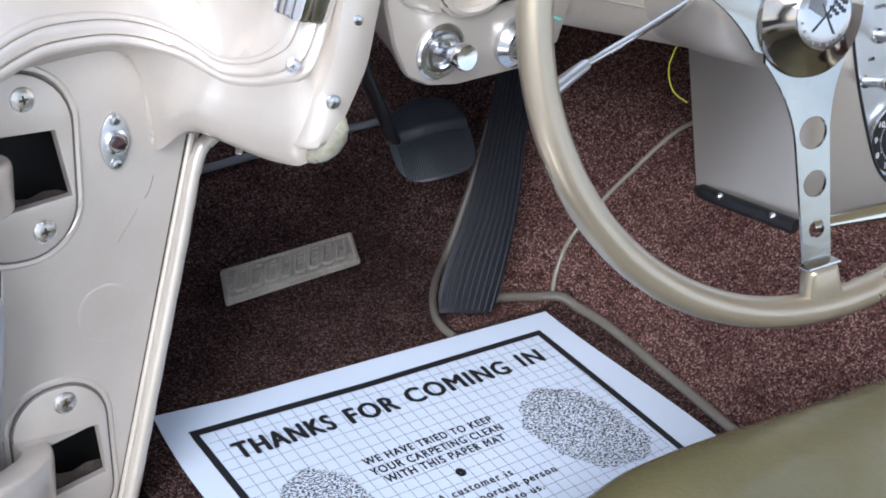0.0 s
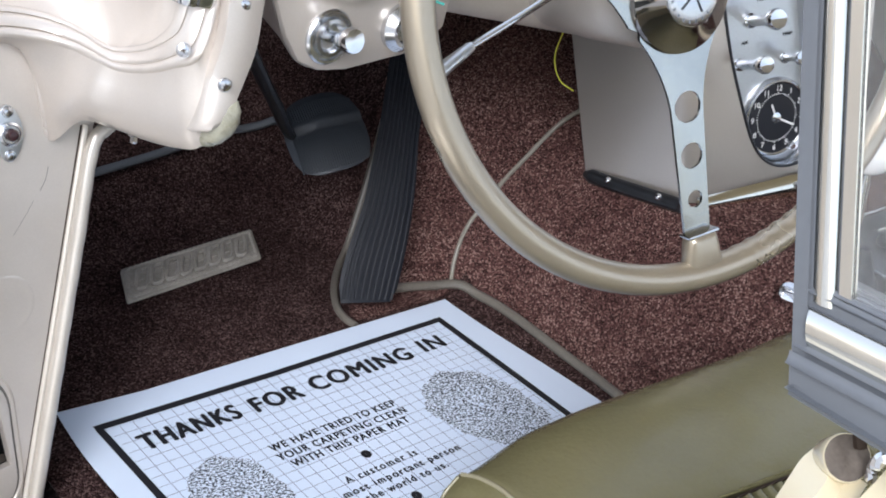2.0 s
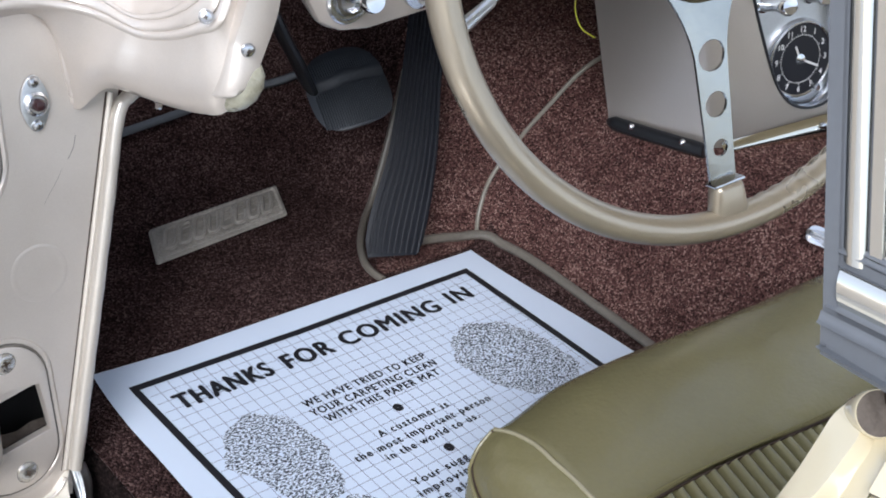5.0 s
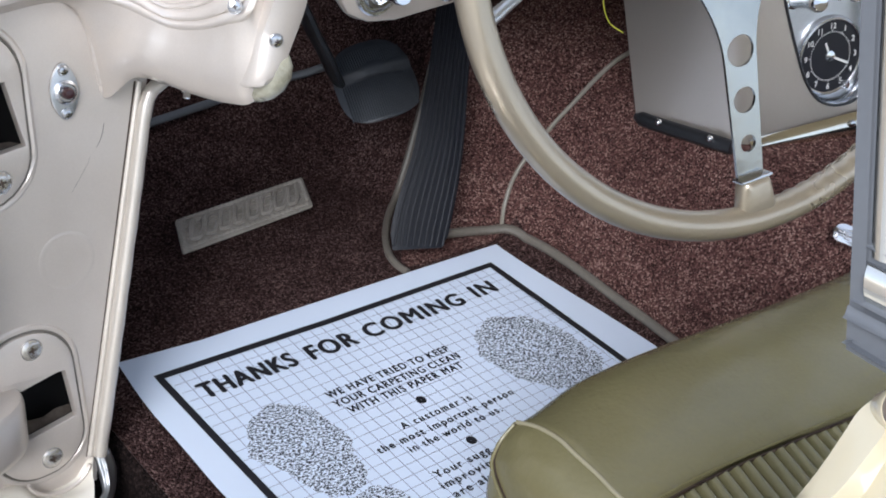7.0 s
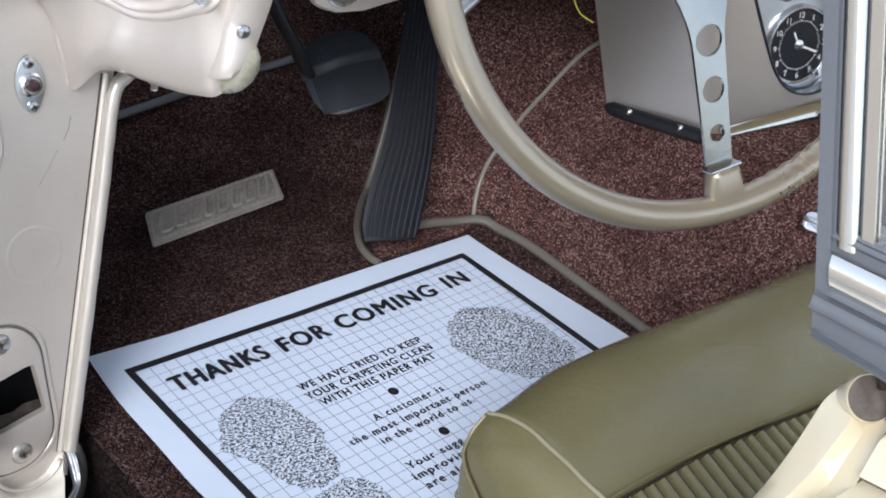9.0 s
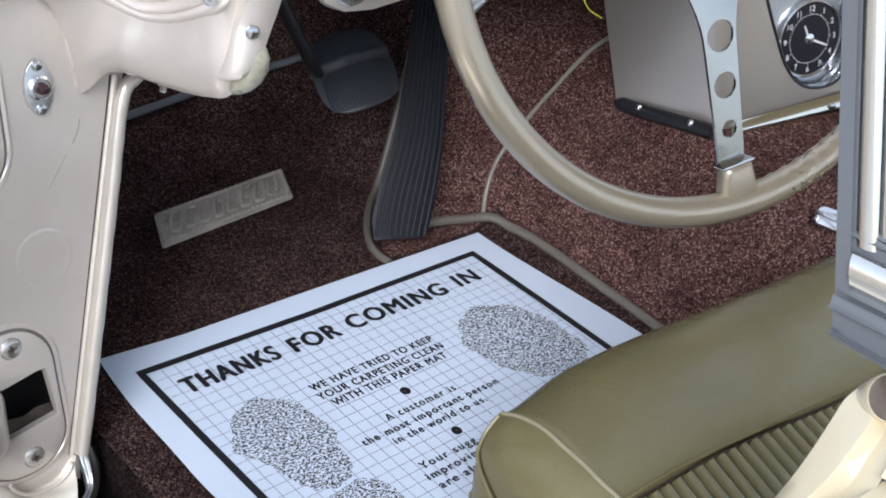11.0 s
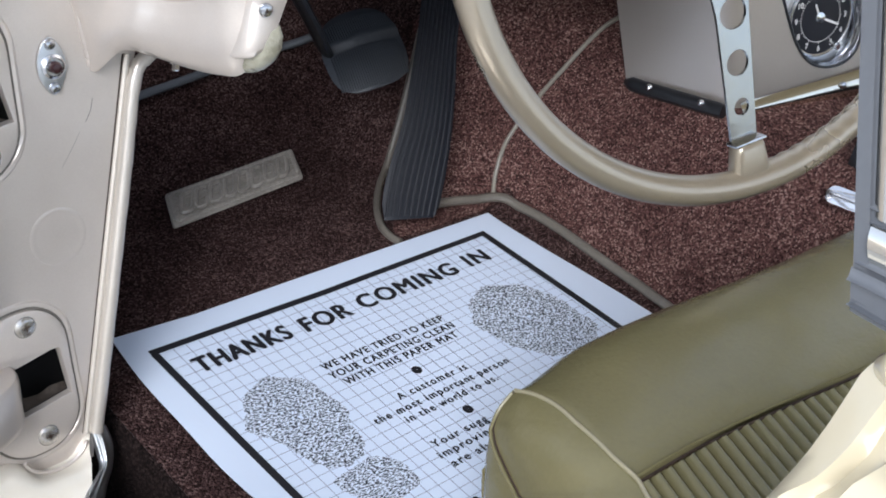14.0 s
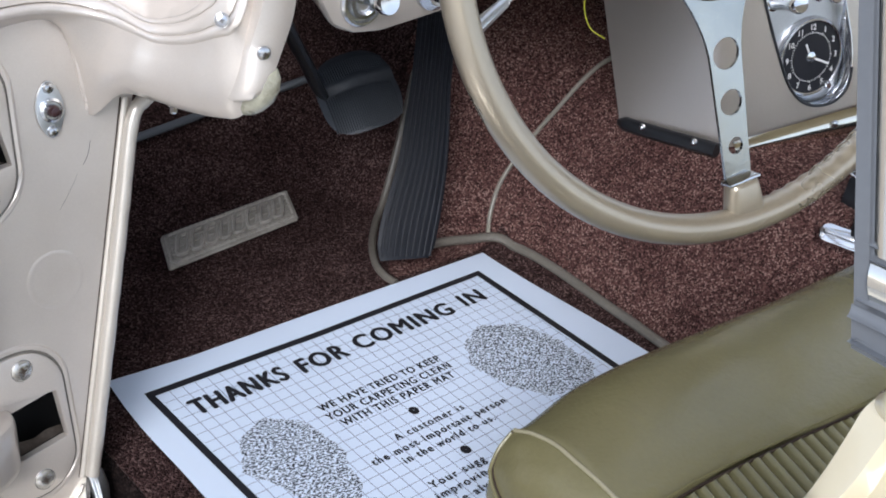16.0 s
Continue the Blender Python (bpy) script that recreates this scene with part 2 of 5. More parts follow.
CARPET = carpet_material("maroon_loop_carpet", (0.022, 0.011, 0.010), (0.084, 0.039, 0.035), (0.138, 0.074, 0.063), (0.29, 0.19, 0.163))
# driver's floor piece: the tunnel's loop pile in a darker mix
FLOORPILE = carpet_material("dark_brown_maroon_carpet", (0.011, 0.006, 0.0056), (0.038, 0.0205, 0.0192), (0.074, 0.042, 0.038), (0.160, 0.105, 0.094))
# almost black pile: the shade in the gap beside the sill, as colour
GAPSHADE = carpet_material("sill_gap_shade_pile", (0.004, 0.003, 0.003), (0.010, 0.0068, 0.0062), (0.017, 0.011, 0.010), (0.034, 0.023, 0.021))
SPECKLE = speckle_material()
GLASS = glass_material("clear_window_glass", (0.97, 0.98, 0.98))


# ---- mesh tools ----
def thing(name, label, category, group="", kind="", at=(0, 0, 0)):
    ob = new(name)
    ob.empty_display_size = 0.02
    ob.location = at
    return tagged(ob, label, category, group, kind)


def part(name, bm, mat, parent=None, label="", smooth=True, split=35):
    me = bpy.data.meshes.new(name)
    bmesh.ops.recalc_face_normals(bm, faces=bm.faces)
    for fc in bm.faces:
        fc.smooth = smooth
    if smooth:
        for e in bm.edges:
            if len(e.link_faces) == 2 and e.calc_face_angle(0) > radians(split):
                e.smooth = False
    bm.to_mesh(me)
    bm.free()
    me.materials.append(mat)
    ob = new(name, me)
    if parent is not None:
        ob.parent = parent
        o = parent
        back = Vector((0, 0, 0))
        while o is not None:
            back += o.location
            o = o.parent
        ob.location = -back
    return tagged(ob, label) if label else ob


def spline(pts, n=8):
    """A smooth curve through a few control points."""
    p = [Vector(q) for q in pts]
    p = [p[0] * 2 - p[1], *p, p[-1] * 2 - p[-2]]
    out = []
    for i in range(1, len(p) - 2):
        for k in range(n):
            t = k / n
            a, b, c, d = p[i - 1], p[i], p[i + 1], p[i + 2]
            out.append(0.5 * (2 * b + (c - a) * t + (2 * a - 5 * b + 4 * c - d) * t * t + (3 * b - a - 3 * c + d) * t ** 3))
    out.append(p[-2])
    return out


def tube(pts, r, sides=10, closed=False, flat=1.0, bm=None, up=(0, 0, 1)):
    """A round or flattened cord along a curve; r is a radius or one radius for each point."""
    bm = bm or bmesh.new()
    n = len(pts)
    rings = []
    for i, p in enumerate(pts):
        a = pts[(i - 1) % n] if closed or i else p
        b = pts[(i + 1) % n] if closed or i < n - 1 else p
        d = (b - a).normalized()
        u = Vector(up)
        s = d.cross(u)
        if s.length < 0.05:
            s = d.cross(Vector((0, 1, 0)))
        s.normalize()
        v = s.cross(d)
        rr = r[i] if isinstance(r, (list, tuple)) else r
        rings.append([bm.verts.new(p + rr * (math.cos(2 * math.pi * k / sides) * s + flat * math.sin(2 * math.pi * k / sides) * v)) for k in range(sides)])
    for i in range(n if closed else n - 1):
        A, B = rings[i], rings[(i + 1) % n]
        for k in range(sides):
            bm.faces.new((A[k], A[(k + 1) % sides], B[(k + 1) % sides], B[k]))
    if not closed:
        bm.faces.new(rings[0])
        bm.faces.new(rings[-1][::-1])
    return bm


def loft(rows, bm=None, closed=False):
    """A sheet through rows of points of equal length."""
    bm = bm or bmesh.new()
    vs = [[bm.verts.new(p) for p in row] for row in rows]
    for A, B in zip(vs, vs[1:]):
        m = len(A)
        for k in range(m if closed else m - 1):
            bm.faces.new((A[k], A[(k + 1) % m], B[(k + 1) % m], B[k]))
    return bm


def thicken(bm, d):
    """Gives a sheet a thickness along its normals."""
    bmesh.ops.recalc_face_normals(bm, faces=bm.faces)
    geo = bmesh.ops.solidify(bm, geom=bm.faces[:], thickness=d)
    return bm


def block(lo, hi, bevel=0.0, seg=3, bm=None, m=None):
    bm2 = bmesh.new()
    bmesh.ops.create_cube(bm2, size=1)
    for v in bm2.verts:
        v.co = Vector([lo[i] + (v.co[i] + 0.5) * (hi[i] - lo[i]) for i in range(3)])
    if bevel:
        bmesh.ops.bevel(bm2, geom=bm2.edges[:], offset=bevel, segments=seg, affect="EDGES", profile=0.5)
    if m is not None:
        bmesh.ops.transform(bm2, matrix=m, verts=bm2.verts)
    return bm2


def lathe(profile, m=None, sides=32, bm=None):
    """A turned body: rows of (radius, height) round the local z axis."""
    bm = bm or bmesh.new()
    new_v = []
    rows = []
    for r, z in profile:
        row = []
        for k in range(sides):
            a = 2 * math.pi * k / sides
            row.append(bm.verts.new((r * math.cos(a), r * math.sin(a), z)))
        rows.append(row)
        new_v += row
    for A, B in zip(rows, rows[1:]):
        for k in range(sides):
            bm.faces.new((A[k], A[(k + 1) % sides], B[(k + 1) % sides], B[k]))
    bm.faces.new(rows[0][::-1])
    bm.faces.new(rows[-1])
    if m is not None:
        bmesh.ops.transform(bm, matrix=m, verts=new_v)
    return bm


def inside(p, loop):
    """Whether a point lies within a closed outline."""
    odd = False
    for (x0, y0), (x1, y1) in zip(loop, list(loop[1:]) + [loop[0]]):
        if (y0 > p.y) != (y1 > p.y) and p.x < (x1 - x0) * (p.y - y0) / (y1 - y0) + x0:
            odd = not odd
    return odd


def plate_shape(outline, depth, m, bevel=0.0, holes=()):
    """A flat plate from an outline in local x, y, with round or shaped holes through it."""
    bm = bmesh.new()
    loops = []
    for loop in (outline, *holes):
        vs = [bm.verts.new((x, y, 0)) for x, y in loop]
        loops += [bm.edges.new((vs[i], vs[(i + 1) % len(vs)])) for i in range(len(vs))]
    bmesh.ops.triangle_fill(bm, use_beauty=True, use_dissolve=False, edges=loops)
    bmesh.ops.delete(bm, geom=[fc for fc in bm.faces if any(inside(fc.calc_center_median(), h) for h in holes)], context="FACES")
    got = bmesh.ops.extrude_face_region(bm, geom=bm.faces[:])
    bmesh.ops.translate(bm, vec=(0, 0, depth), verts=[v for v in got["geom"] if isinstance(v, bmesh.types.BMVert)])
    if bevel:
        es = [e for e in bm.edges if len(e.link_faces) == 2 and e.calc_face_angle(0) > 1.0 and all(v.co.z > depth * 0.5 for v in e.verts)]
        bmesh.ops.bevel(bm, geom=es, offset=bevel, segments=2, affect="EDGES", profile=0.5)
    bmesh.ops.transform(bm, matrix=m, verts=bm.verts)
    return bm


def basis(origin, xdir, normal):
    """A local frame: z along normal, x along xdir as far as it lies in the plane."""
    z = Vector(normal).normalized()
    x = Vector(xdir)
    x = (x - z * x.dot(z)).normalized()
    y = z.cross(x)
    m = Matrix((x, y, z)).transposed().to_4x4()
    m.translation = Vector(origin)
    return m


def rounded(w, h, r, seg=5):
    out = []
    for cx, cy, a0 in ((w - r, h - r, 0), (r - w, h - r, 90), (r - w, r - h, 180), (w - r, r - h, 270)):
        for k in range(seg + 1):
            a = radians(a0 + 90 * k / seg)
            out.append((cx + r * math.cos(a), cy + r * math.sin(a)))
    return out


def circle(cx, cy, r, n=20):
    return [(cx + r * math.cos(2 * math.pi * k / n), cy + r * math.sin(2 * math.pi * k / n)) for k in range(n)]


def screw(parent, place, normal, r=0.0065, mat=None, cross=True, name="screw"):
    """A cross-head screw: an oval head, the recess's shade laid on as a dark cross."""
    m = basis(place, (1, 0, 0.2), normal)
    ob = part(name, lathe([(r * 1.06, -0.001), (r * 1.06, 0.0002), (r * 0.99, 0.0001), (r * 0.96, 0.0008), (r * 0.8, 0.0016), (r * 0.45, 0.0020), (r * 0.1, 0.0021)], m, 24), mat or STEEL, parent, "bright cross-head screw")
    if cross:
        bm = block((-r * 0.38, -r * 0.09, 0.0014), (r * 0.38, r * 0.09, 0.00222), 0)
        b2 = block((-r * 0.09, -r * 0.38, 0.0014), (r * 0.09, r * 0.38, 0.00218), 0)
        tmp = bpy.data.meshes.new("slot")
        b2.to_mesh(tmp)
        b2.free()
        bm.from_mesh(tmp)
        bpy.data.meshes.remove(tmp)
        bmesh.ops.transform(bm, matrix=m, verts=bm.verts)
        part("slot", bm, DEEPBROWN, ob)
    return ob


def ease(a, b, x):
    t = min(1, max(0, (x - a) / (b - a)))
    return t * t * (3 - 2 * t)


def floor_height(x, y):
    """The carpet: flat floor, transmission tunnel, and toe board that rises ahead."""
    foot = max(0.405 - 0.5 * max(0, y - 0.01), 0.33)
    tun = 0.165 * ease(foot - 0.005, foot + 0.115, x) + 0.10 * ease(foot + 0.06, foot + 0.30, x) * ease(-0.35, 0.1, y)
    if x > 0.7:
        tun *= ease(0.0, 0.08, 0.89 - x)
    toe = 0.016 * math.log1p(math.exp(min(30, (y - 0.235) / 0.02)))
    return max(tun, 0) + toe


def laid(pts, lift=0.0, n=10):
    """A curve laid on the carpet from a few places in plan."""
    c = spline([(x, y, 0) for x, y in pts], n)
    return [Vector((p.x, p.y, floor_height(p.x, p.y) + lift)) for p in c]

# ---- setting ----
bm = bmesh.new()
bmesh.ops.create_grid(bm, x_segments=40, y_segments=40, size=400)
bmesh.ops.translate(bm, vec=(0, 0, -0.28), verts=bm.verts)
tagged(part("ground", bm, GROUND), "grey concrete ground under the car", "ground", kind="structure")

xs = [-0.065 + 0.012 * i for i in range(152)]
ys = [-1.2 + 0.014 * i for i in range(115)]


def foot_line(y):
    """Where the darker floor piece ends against the tunnel piece."""
    if y > 0.035:
        return 0.262 + 0.9 * max(0, y - 0.02)
    return 0.416


rows = [[(x, y, floor_height(x, y) - 0.0065) for x in xs] for y in ys]
bm = loft(rows)
bmesh.ops.delete(bm, geom=[f for f in bm.faces if f.calc_center_median().x < foot_line(f.calc_center_median().y) - 0.004], context="FACES")
tagged(part("tunnel_carpet", bm, CARPET), "maroon loop-pile carpet over the transmission tunnel", "carpet", kind="structure")
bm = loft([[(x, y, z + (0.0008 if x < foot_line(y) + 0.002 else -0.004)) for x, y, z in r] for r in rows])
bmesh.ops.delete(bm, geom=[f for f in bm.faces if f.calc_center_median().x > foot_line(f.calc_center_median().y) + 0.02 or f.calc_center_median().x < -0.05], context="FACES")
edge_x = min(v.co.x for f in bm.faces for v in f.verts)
tagged(part("floor", bm, FLOORPILE), "dark brown maroon loop-pile floor carpet", "carpet", kind="structure")
# wall of the gap beside the sill, its shade painted in
tagged(part("floor_edge", loft([[(edge_x + dx, y, floor_height(edge_x, y) + dz) for y in ys] for dx, dz in ((0.0, -0.0058), (-0.003, -0.0075), (-0.005, -0.014), (-0.006, -0.08))]), GAPSHADE), "floor edge beside the sill, coloured dark for the gap's shade", "floor edge", kind="structure")

# hardtop roof, cowl, far side and rear of the cabin close the place
roof = thing("hardtop_roof", "pale cream hardtop roof shell over the cabin", "car roof", kind="structure")
rows = []
for j in range(9):
    y = -1.25 + 0.13 * j
    rows.append([(-0.12 + 1.9 * i / 12, y, 0.86 + 0.1 * math.sin(math.pi * i / 12) - 0.06 * ((j - 4) / 4) ** 2) for i in range(13)])
part("roof_shell", thicken(loft(rows), 0.02), CREAM, roof)
far = thing("far_body_side", "pearl beige passenger side of the car body", "car body", kind="structure")
part("far_door", block((1.72, -1.2, -0.25), (1.78, 0.35, 0.42), 0.02), PAINT, far)
part("rear_bulkhead", block((-0.02, -1.26, -0.2), (1.78, -1.2, 0.28), 0.02), CREAM, far)
# footwell walls coloured near black, standing in for the shade in there
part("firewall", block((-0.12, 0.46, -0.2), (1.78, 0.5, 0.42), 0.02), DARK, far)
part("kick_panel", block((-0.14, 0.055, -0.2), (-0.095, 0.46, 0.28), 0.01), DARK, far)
part("cowl_top", block((-0.02, 0.02, 0.42), (1.78, 0.5, 0.45), 0.02), PAINT, far)

# ---- hinge pillar ----
JN = Vector((0, -1, 0.26)).normalized()


def jamb(x, z, lift=0.0):
    return Vector((x, -0.053 + 0.26 * z, z)) + JN * lift


def jamb_basis(x, z, lift=0.0):
    return basis(jamb(x, z, lift), (1, 0, 0), JN)


pillar = thing("hinge_pillar", "pearl beige painted door hinge pillar with open hinge pockets", "door pillar")


def inner_edge(z):
    return -0.0755 + 0.234 * z


# pillar face with the two pockets cut through
HU = [(-0.172, 0.255), (-0.113, 0.257), (-0.104, 0.218), (-0.172, 0.208)]
HL = [(-0.150, 0.056), (-0.094, 0.068), (-0.089, 0.034), (-0.150, 0.022)]
MJ = jamb_basis(0, 0)
IZ = MJ.inverted()


def jloc(x, z):
    q = IZ @ jamb(x, z)
    return (q.x, q.y)


outline = [jloc(x, z) for x, z in ((-0.152, 0.10), (-0.146, 0.19), (-0.16, 0.215), (-0.19, 0.24), (-0.19, 0.31), (0.0, 0.31), (inner_edge(0.24), 0.24), (inner_edge(0.0), 0.0), (-0.078, -0.02), (-0.165, -0.02), (-0.16, 0.02))]
bm = plate_shape(outline, -0.004, MJ, 0, [[jloc(*p) for p in HU], [jloc(*p) for p in HL]])
part("pillar_face", bm, PAINT, pillar, split=30)
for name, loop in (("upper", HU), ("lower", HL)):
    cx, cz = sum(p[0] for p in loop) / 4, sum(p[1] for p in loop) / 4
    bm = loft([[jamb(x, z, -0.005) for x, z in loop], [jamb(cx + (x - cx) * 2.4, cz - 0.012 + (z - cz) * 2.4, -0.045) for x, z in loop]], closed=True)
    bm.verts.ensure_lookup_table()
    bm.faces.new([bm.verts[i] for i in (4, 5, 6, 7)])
    # the hollow's shade is in its near-black colour
    part("hinge_pocket", bm, DARK, pillar, "hollow behind the hinge opening, coloured black for its shade", smooth=False)
    rows = [[jamb(cx - 0.045 + 0.09 * i / 10, loop[2][1] - 0.016 + 0.004 * q + 0.0022 * math.sin(i * 1.7 + q * 2), -0.005 - 0.005 * q) for i in range(11)] for q in range(4)]
    part("pocket_floor", loft(rows), GREYBROWN, pillar, "mottled grey brown bottom of the hinge pocket")


def hinge_plate(cx, cz, w, hh, pocket, tilt, screws):
    """A rounded plate in a stamped recess, with its pocket and two screws."""
    m = jamb_basis(cx, cz, 0.0)
    inv = m.inverted()
    out = []
    for x, y in rounded(w, hh, w * 0.92, 8):
        out.append((x * math.cos(tilt) - y * math.sin(tilt), x * math.sin(tilt) + y * math.cos(tilt)))
    hole = []
    for x, z in pocket:
        q = inv @ jamb(x, z)
        hole.append((q.x, q.y))
    hp = part("hinge_plate", plate_shape(out, 0.003, m, 0.001, [hole]), PAINT, pillar)
    rim = [m @ Vector((x * 1.025, y * 1.02, 0.0005)) for x, y in out]
    # the groove's shadow, drawn as a thin taupe cord
    part("recess_groove", tube(rim, 0.0011, 6, True), BINDING, pillar, "groove line round the hinge plate, coloured taupe for its shadow")
    rim = [m @ Vector((x * 1.10, y * 1.06, -0.0012)) for x, y in out]
    part("stamped_ridge", tube(rim, 0.0028, 8, True), PAINT, pillar)
    for x, z in screws:
        screw(hp, jamb(x, z, 0.003), JN, 0.0070, SCREWPAINT)


hinge_plate(-0.138, 0.237, 0.036, 0.055, HU, 0.02, ((-0.131, 0.276), (-0.122, 0.199)))
hinge_plate(-0.1170, 0.049, 0.0305, 0.052, HL, 0.06, ((-0.115, 0.089), (-0.109, 0.010)))

# stamped disc, fold and a paint scratch on the pillar
part("stamped_disc", lathe([(0.0205, -0.0003), (0.0188, 0.00015), (0.0165, 0.0002), (0.0140, -0.0001)], jamb_basis(-0.084, 0.14, 0.0), 36), PAINT, pillar)
part("fold_ridge", tube(spline([jamb(-0.0580, 0.2930, 0.0), jamb(-0.0550, 0.2820, 0.0), jamb(-0.0520, 0.2670, 0.0), jamb(-0.0500, 0.2510, 0.0), jamb(-0.0500, 0.2410, 0.0)], 6), [0.002] * 5 + [0.0032] * 6 + [0.0038] * 6 + [0.003] * 4 + [0.0018] * 3 + [0.001], 10), PAINT, pillar)
part("scratch", tube(spline([jamb(-0.0505, 0.222, 0.0001), jamb(-0.053, 0.214, 0.0001), jamb(-0.057, 0.208, 0.0001)], 5), 0.0002, 5), BINDING, pillar, "thin grey paint scratch")
part("scratch", tube(spline([jamb(-0.0615, 0.203, 0.0001), jamb(-0.066, 0.196, 0.0001), jamb(-0.076, 0.183, 0.0001)], 5), 0.0001, 5), BINDING, pillar, "thin grey paint scratch")
part("drip_bead", tube(spline([jamb(-0.090, 0.304, 0.001), jamb(-0.086, 0.304, 0.001)], 3), 0.0016, 8), PAINT, pillar)

# courtesy-lamp switch on the pillar
sw = thing("door_switch", "grey metal courtesy lamp switch with dark red plunger on the pillar", "switch")
m = jamb_basis(-0.0757, 0.246, 0.001)
lens_shape = []
for k in range(28):
    a = 2 * math.pi * k / 28
    lens_shape.append((0.0093 * math.cos(a) * (1 - 0.25 * abs(math.sin(a)) ** 2), 0.0178 * math.sin(a)))
part("flange", plate_shape(lens_shape, 0.0015, m, 0.0004), BRUSHED, sw)
part("collar", lathe([(0.0075, 0), (0.0075, 0.004), (0.006, 0.005), (0.0055, 0.0045)], m, 24), STEEL, sw)
part("plunger", lathe([(0.0040, 0), (0.0038, 0.0075), (0.0028, 0.009), (0.001, 0.0095)], m, 20), RED, sw, "dark red plunger")
for s in (1, -1):
    screw(sw, m @ Vector((0, 0.0135 * s, 0.0015)), JN, 0.0035)

# windlace down the inner edge of the pillar
wl = thing("windlace", "satin beige rounded windlace along the door opening", "trim")
pts = spline([jamb(inner_edge(z) - 0.0005 + max(0.0, z - 0.233) * 0.9, z, 0.004) for z in (0.268, 0.255, 0.243, 0.230, 0.17, 0.09, 0.0)], 8)
part("cord", tube(pts, [0.0048 + 0.0002 * math.sin(k * 2.1) for k in range(len(pts))], 16), SATIN, wl)
pts = spline([jamb(inner_edge(z) - 0.0058, z, 0.0004) for z in (0.245, 0.19, 0.13, 0.07, 0.0)], 8)
part("flange", tube(pts, 0.0026, 10), SATIN, wl)
pts = spline([jamb(inner_edge(z) - 0.0086, z, 0.0002) for z in (0.245, 0.19, 0.13, 0.07, 0.0)], 8)
part("gap", tube(pts, [0.0007 - 0.0004 * k / len(pts) for k in range(len(pts))], 6), DEEPBROWN, wl, "dark gap beside the flange")

# chrome end of the door sill
sill = thing("door_sill", "cream painted door sill with a wavy chrome end strip", "door sill")
inner_line = spline([(-0.0773, -0.0511, -0.0042), (-0.0769, -0.0551, -0.0086), (-0.0774, -0.0659, -0.0217), (-0.085, -0.0748, -0.0209), (-0.0963, -0.0857, -0.0161), (-0.1102, -0.1015, -0.0092), (-0.16, -0.16, 0.0)], 6)
outer_line = spline([(-0.0637, -0.0482, -0.0060), (-0.0614, -0.0542, -0.0184), (-0.0653, -0.0621, -0.0288), (-0.0767, -0.0749, -0.0310), (-0.0863, -0.0878, -0.0270), (-0.0968, -0.1017, -0.0222), (-0.145, -0.16, -0.010)], 6)
rows = []
for i, (a, b) in enumerate(zip(inner_line, outer_line)):
    a, b = a + Vector((-0.0022, -0.0037, 0.0042)), b + Vector((-0.0044, -0.0073, 0.0084))
    row = [a + Vector((0.004, 0.008, -0.010))]
    for k in range(19):
        u = k / 18
        fold = 0.0009 * math.sin(u * 15.5 - 0.035 * i) * math.sin(math.pi * u) + 0.0040 * math.sin(math.pi * u)
        row.append(a.lerp(b, u) + Vector((-0.40, -0.62, 0.68)) * fold)
    rows.append(row + [b + Vector((0.002, 0.003, -0.006)), b + Vector((0.001, 0.008, -0.020))])
part("sill_cap", loft(rows), BRUSHED, sill, "wavy chrome end strip", split=80)
rows = []
for i in range(41):
    u = i / 40
    row = []
    for y, z, xr in ((-0.046, -0.003, -0.068), (-0.054, 0.001, -0.079), (-0.060, 0.0008, -0.083), (-0.066, -0.001, -0.086), (-0.072, -0.004, -0.088), (-0.078, -0.008, -0.091), (-0.086, -0.014, -0.095), (-0.091, -0.019, -0.093), (-0.095, -0.027, -0.096), (-0.105, -0.046, -0.104), (-0.13, -0.062, -0.128), (-0.18, -0.07, -0.155), (-0.30, -0.08, -0.19)):
        x = -0.27 + (xr + 0.27) * u
        cup = math.exp(-((x + 0.107) / 0.021) ** 4) * math.exp(-((y + 0.052) / 0.020) ** 4)
        row.append(Vector((x, y, z - 0.016 * cup - 0.010 * (1 - u) ** 2 + 0.0012 * math.sin(u * 9 + y * 60) * (1 - u))))
    rows.append(row)
part("sill_top", loft(rows), PALE, sill, split=50)
arc = [jamb(-0.107 + 0.0225 * math.cos(radians(a)), 0.002 + 0.0165 * math.sin(radians(a)), 0.007) for a in range(190, 352, 6)]
part("cup_lip", tube(arc, 0.0014, 8), PAINT, sill)
# unseen raised block, added to keep light off the floor's left edge
part("unseen_sill_block", block((-0.24, -1.15, -0.24), (-0.095, -0.20, 0.045), 0.012), PALE, sill)
# far side of that gap, darkened by colour in the same way
part("sill_side", block((-0.090, -1.15, -0.2), (-0.045, 0.4, -0.065), 0.004), GAPSHADE, sill, "inner side of the sill, coloured dark for the gap's shade")
# second unseen block, higher, added for the same shading
part("sill_shade_block", block((-0.26, -1.15, 0.04), (-0.125, -0.235, 0.085), 0.012), PALE, sill)

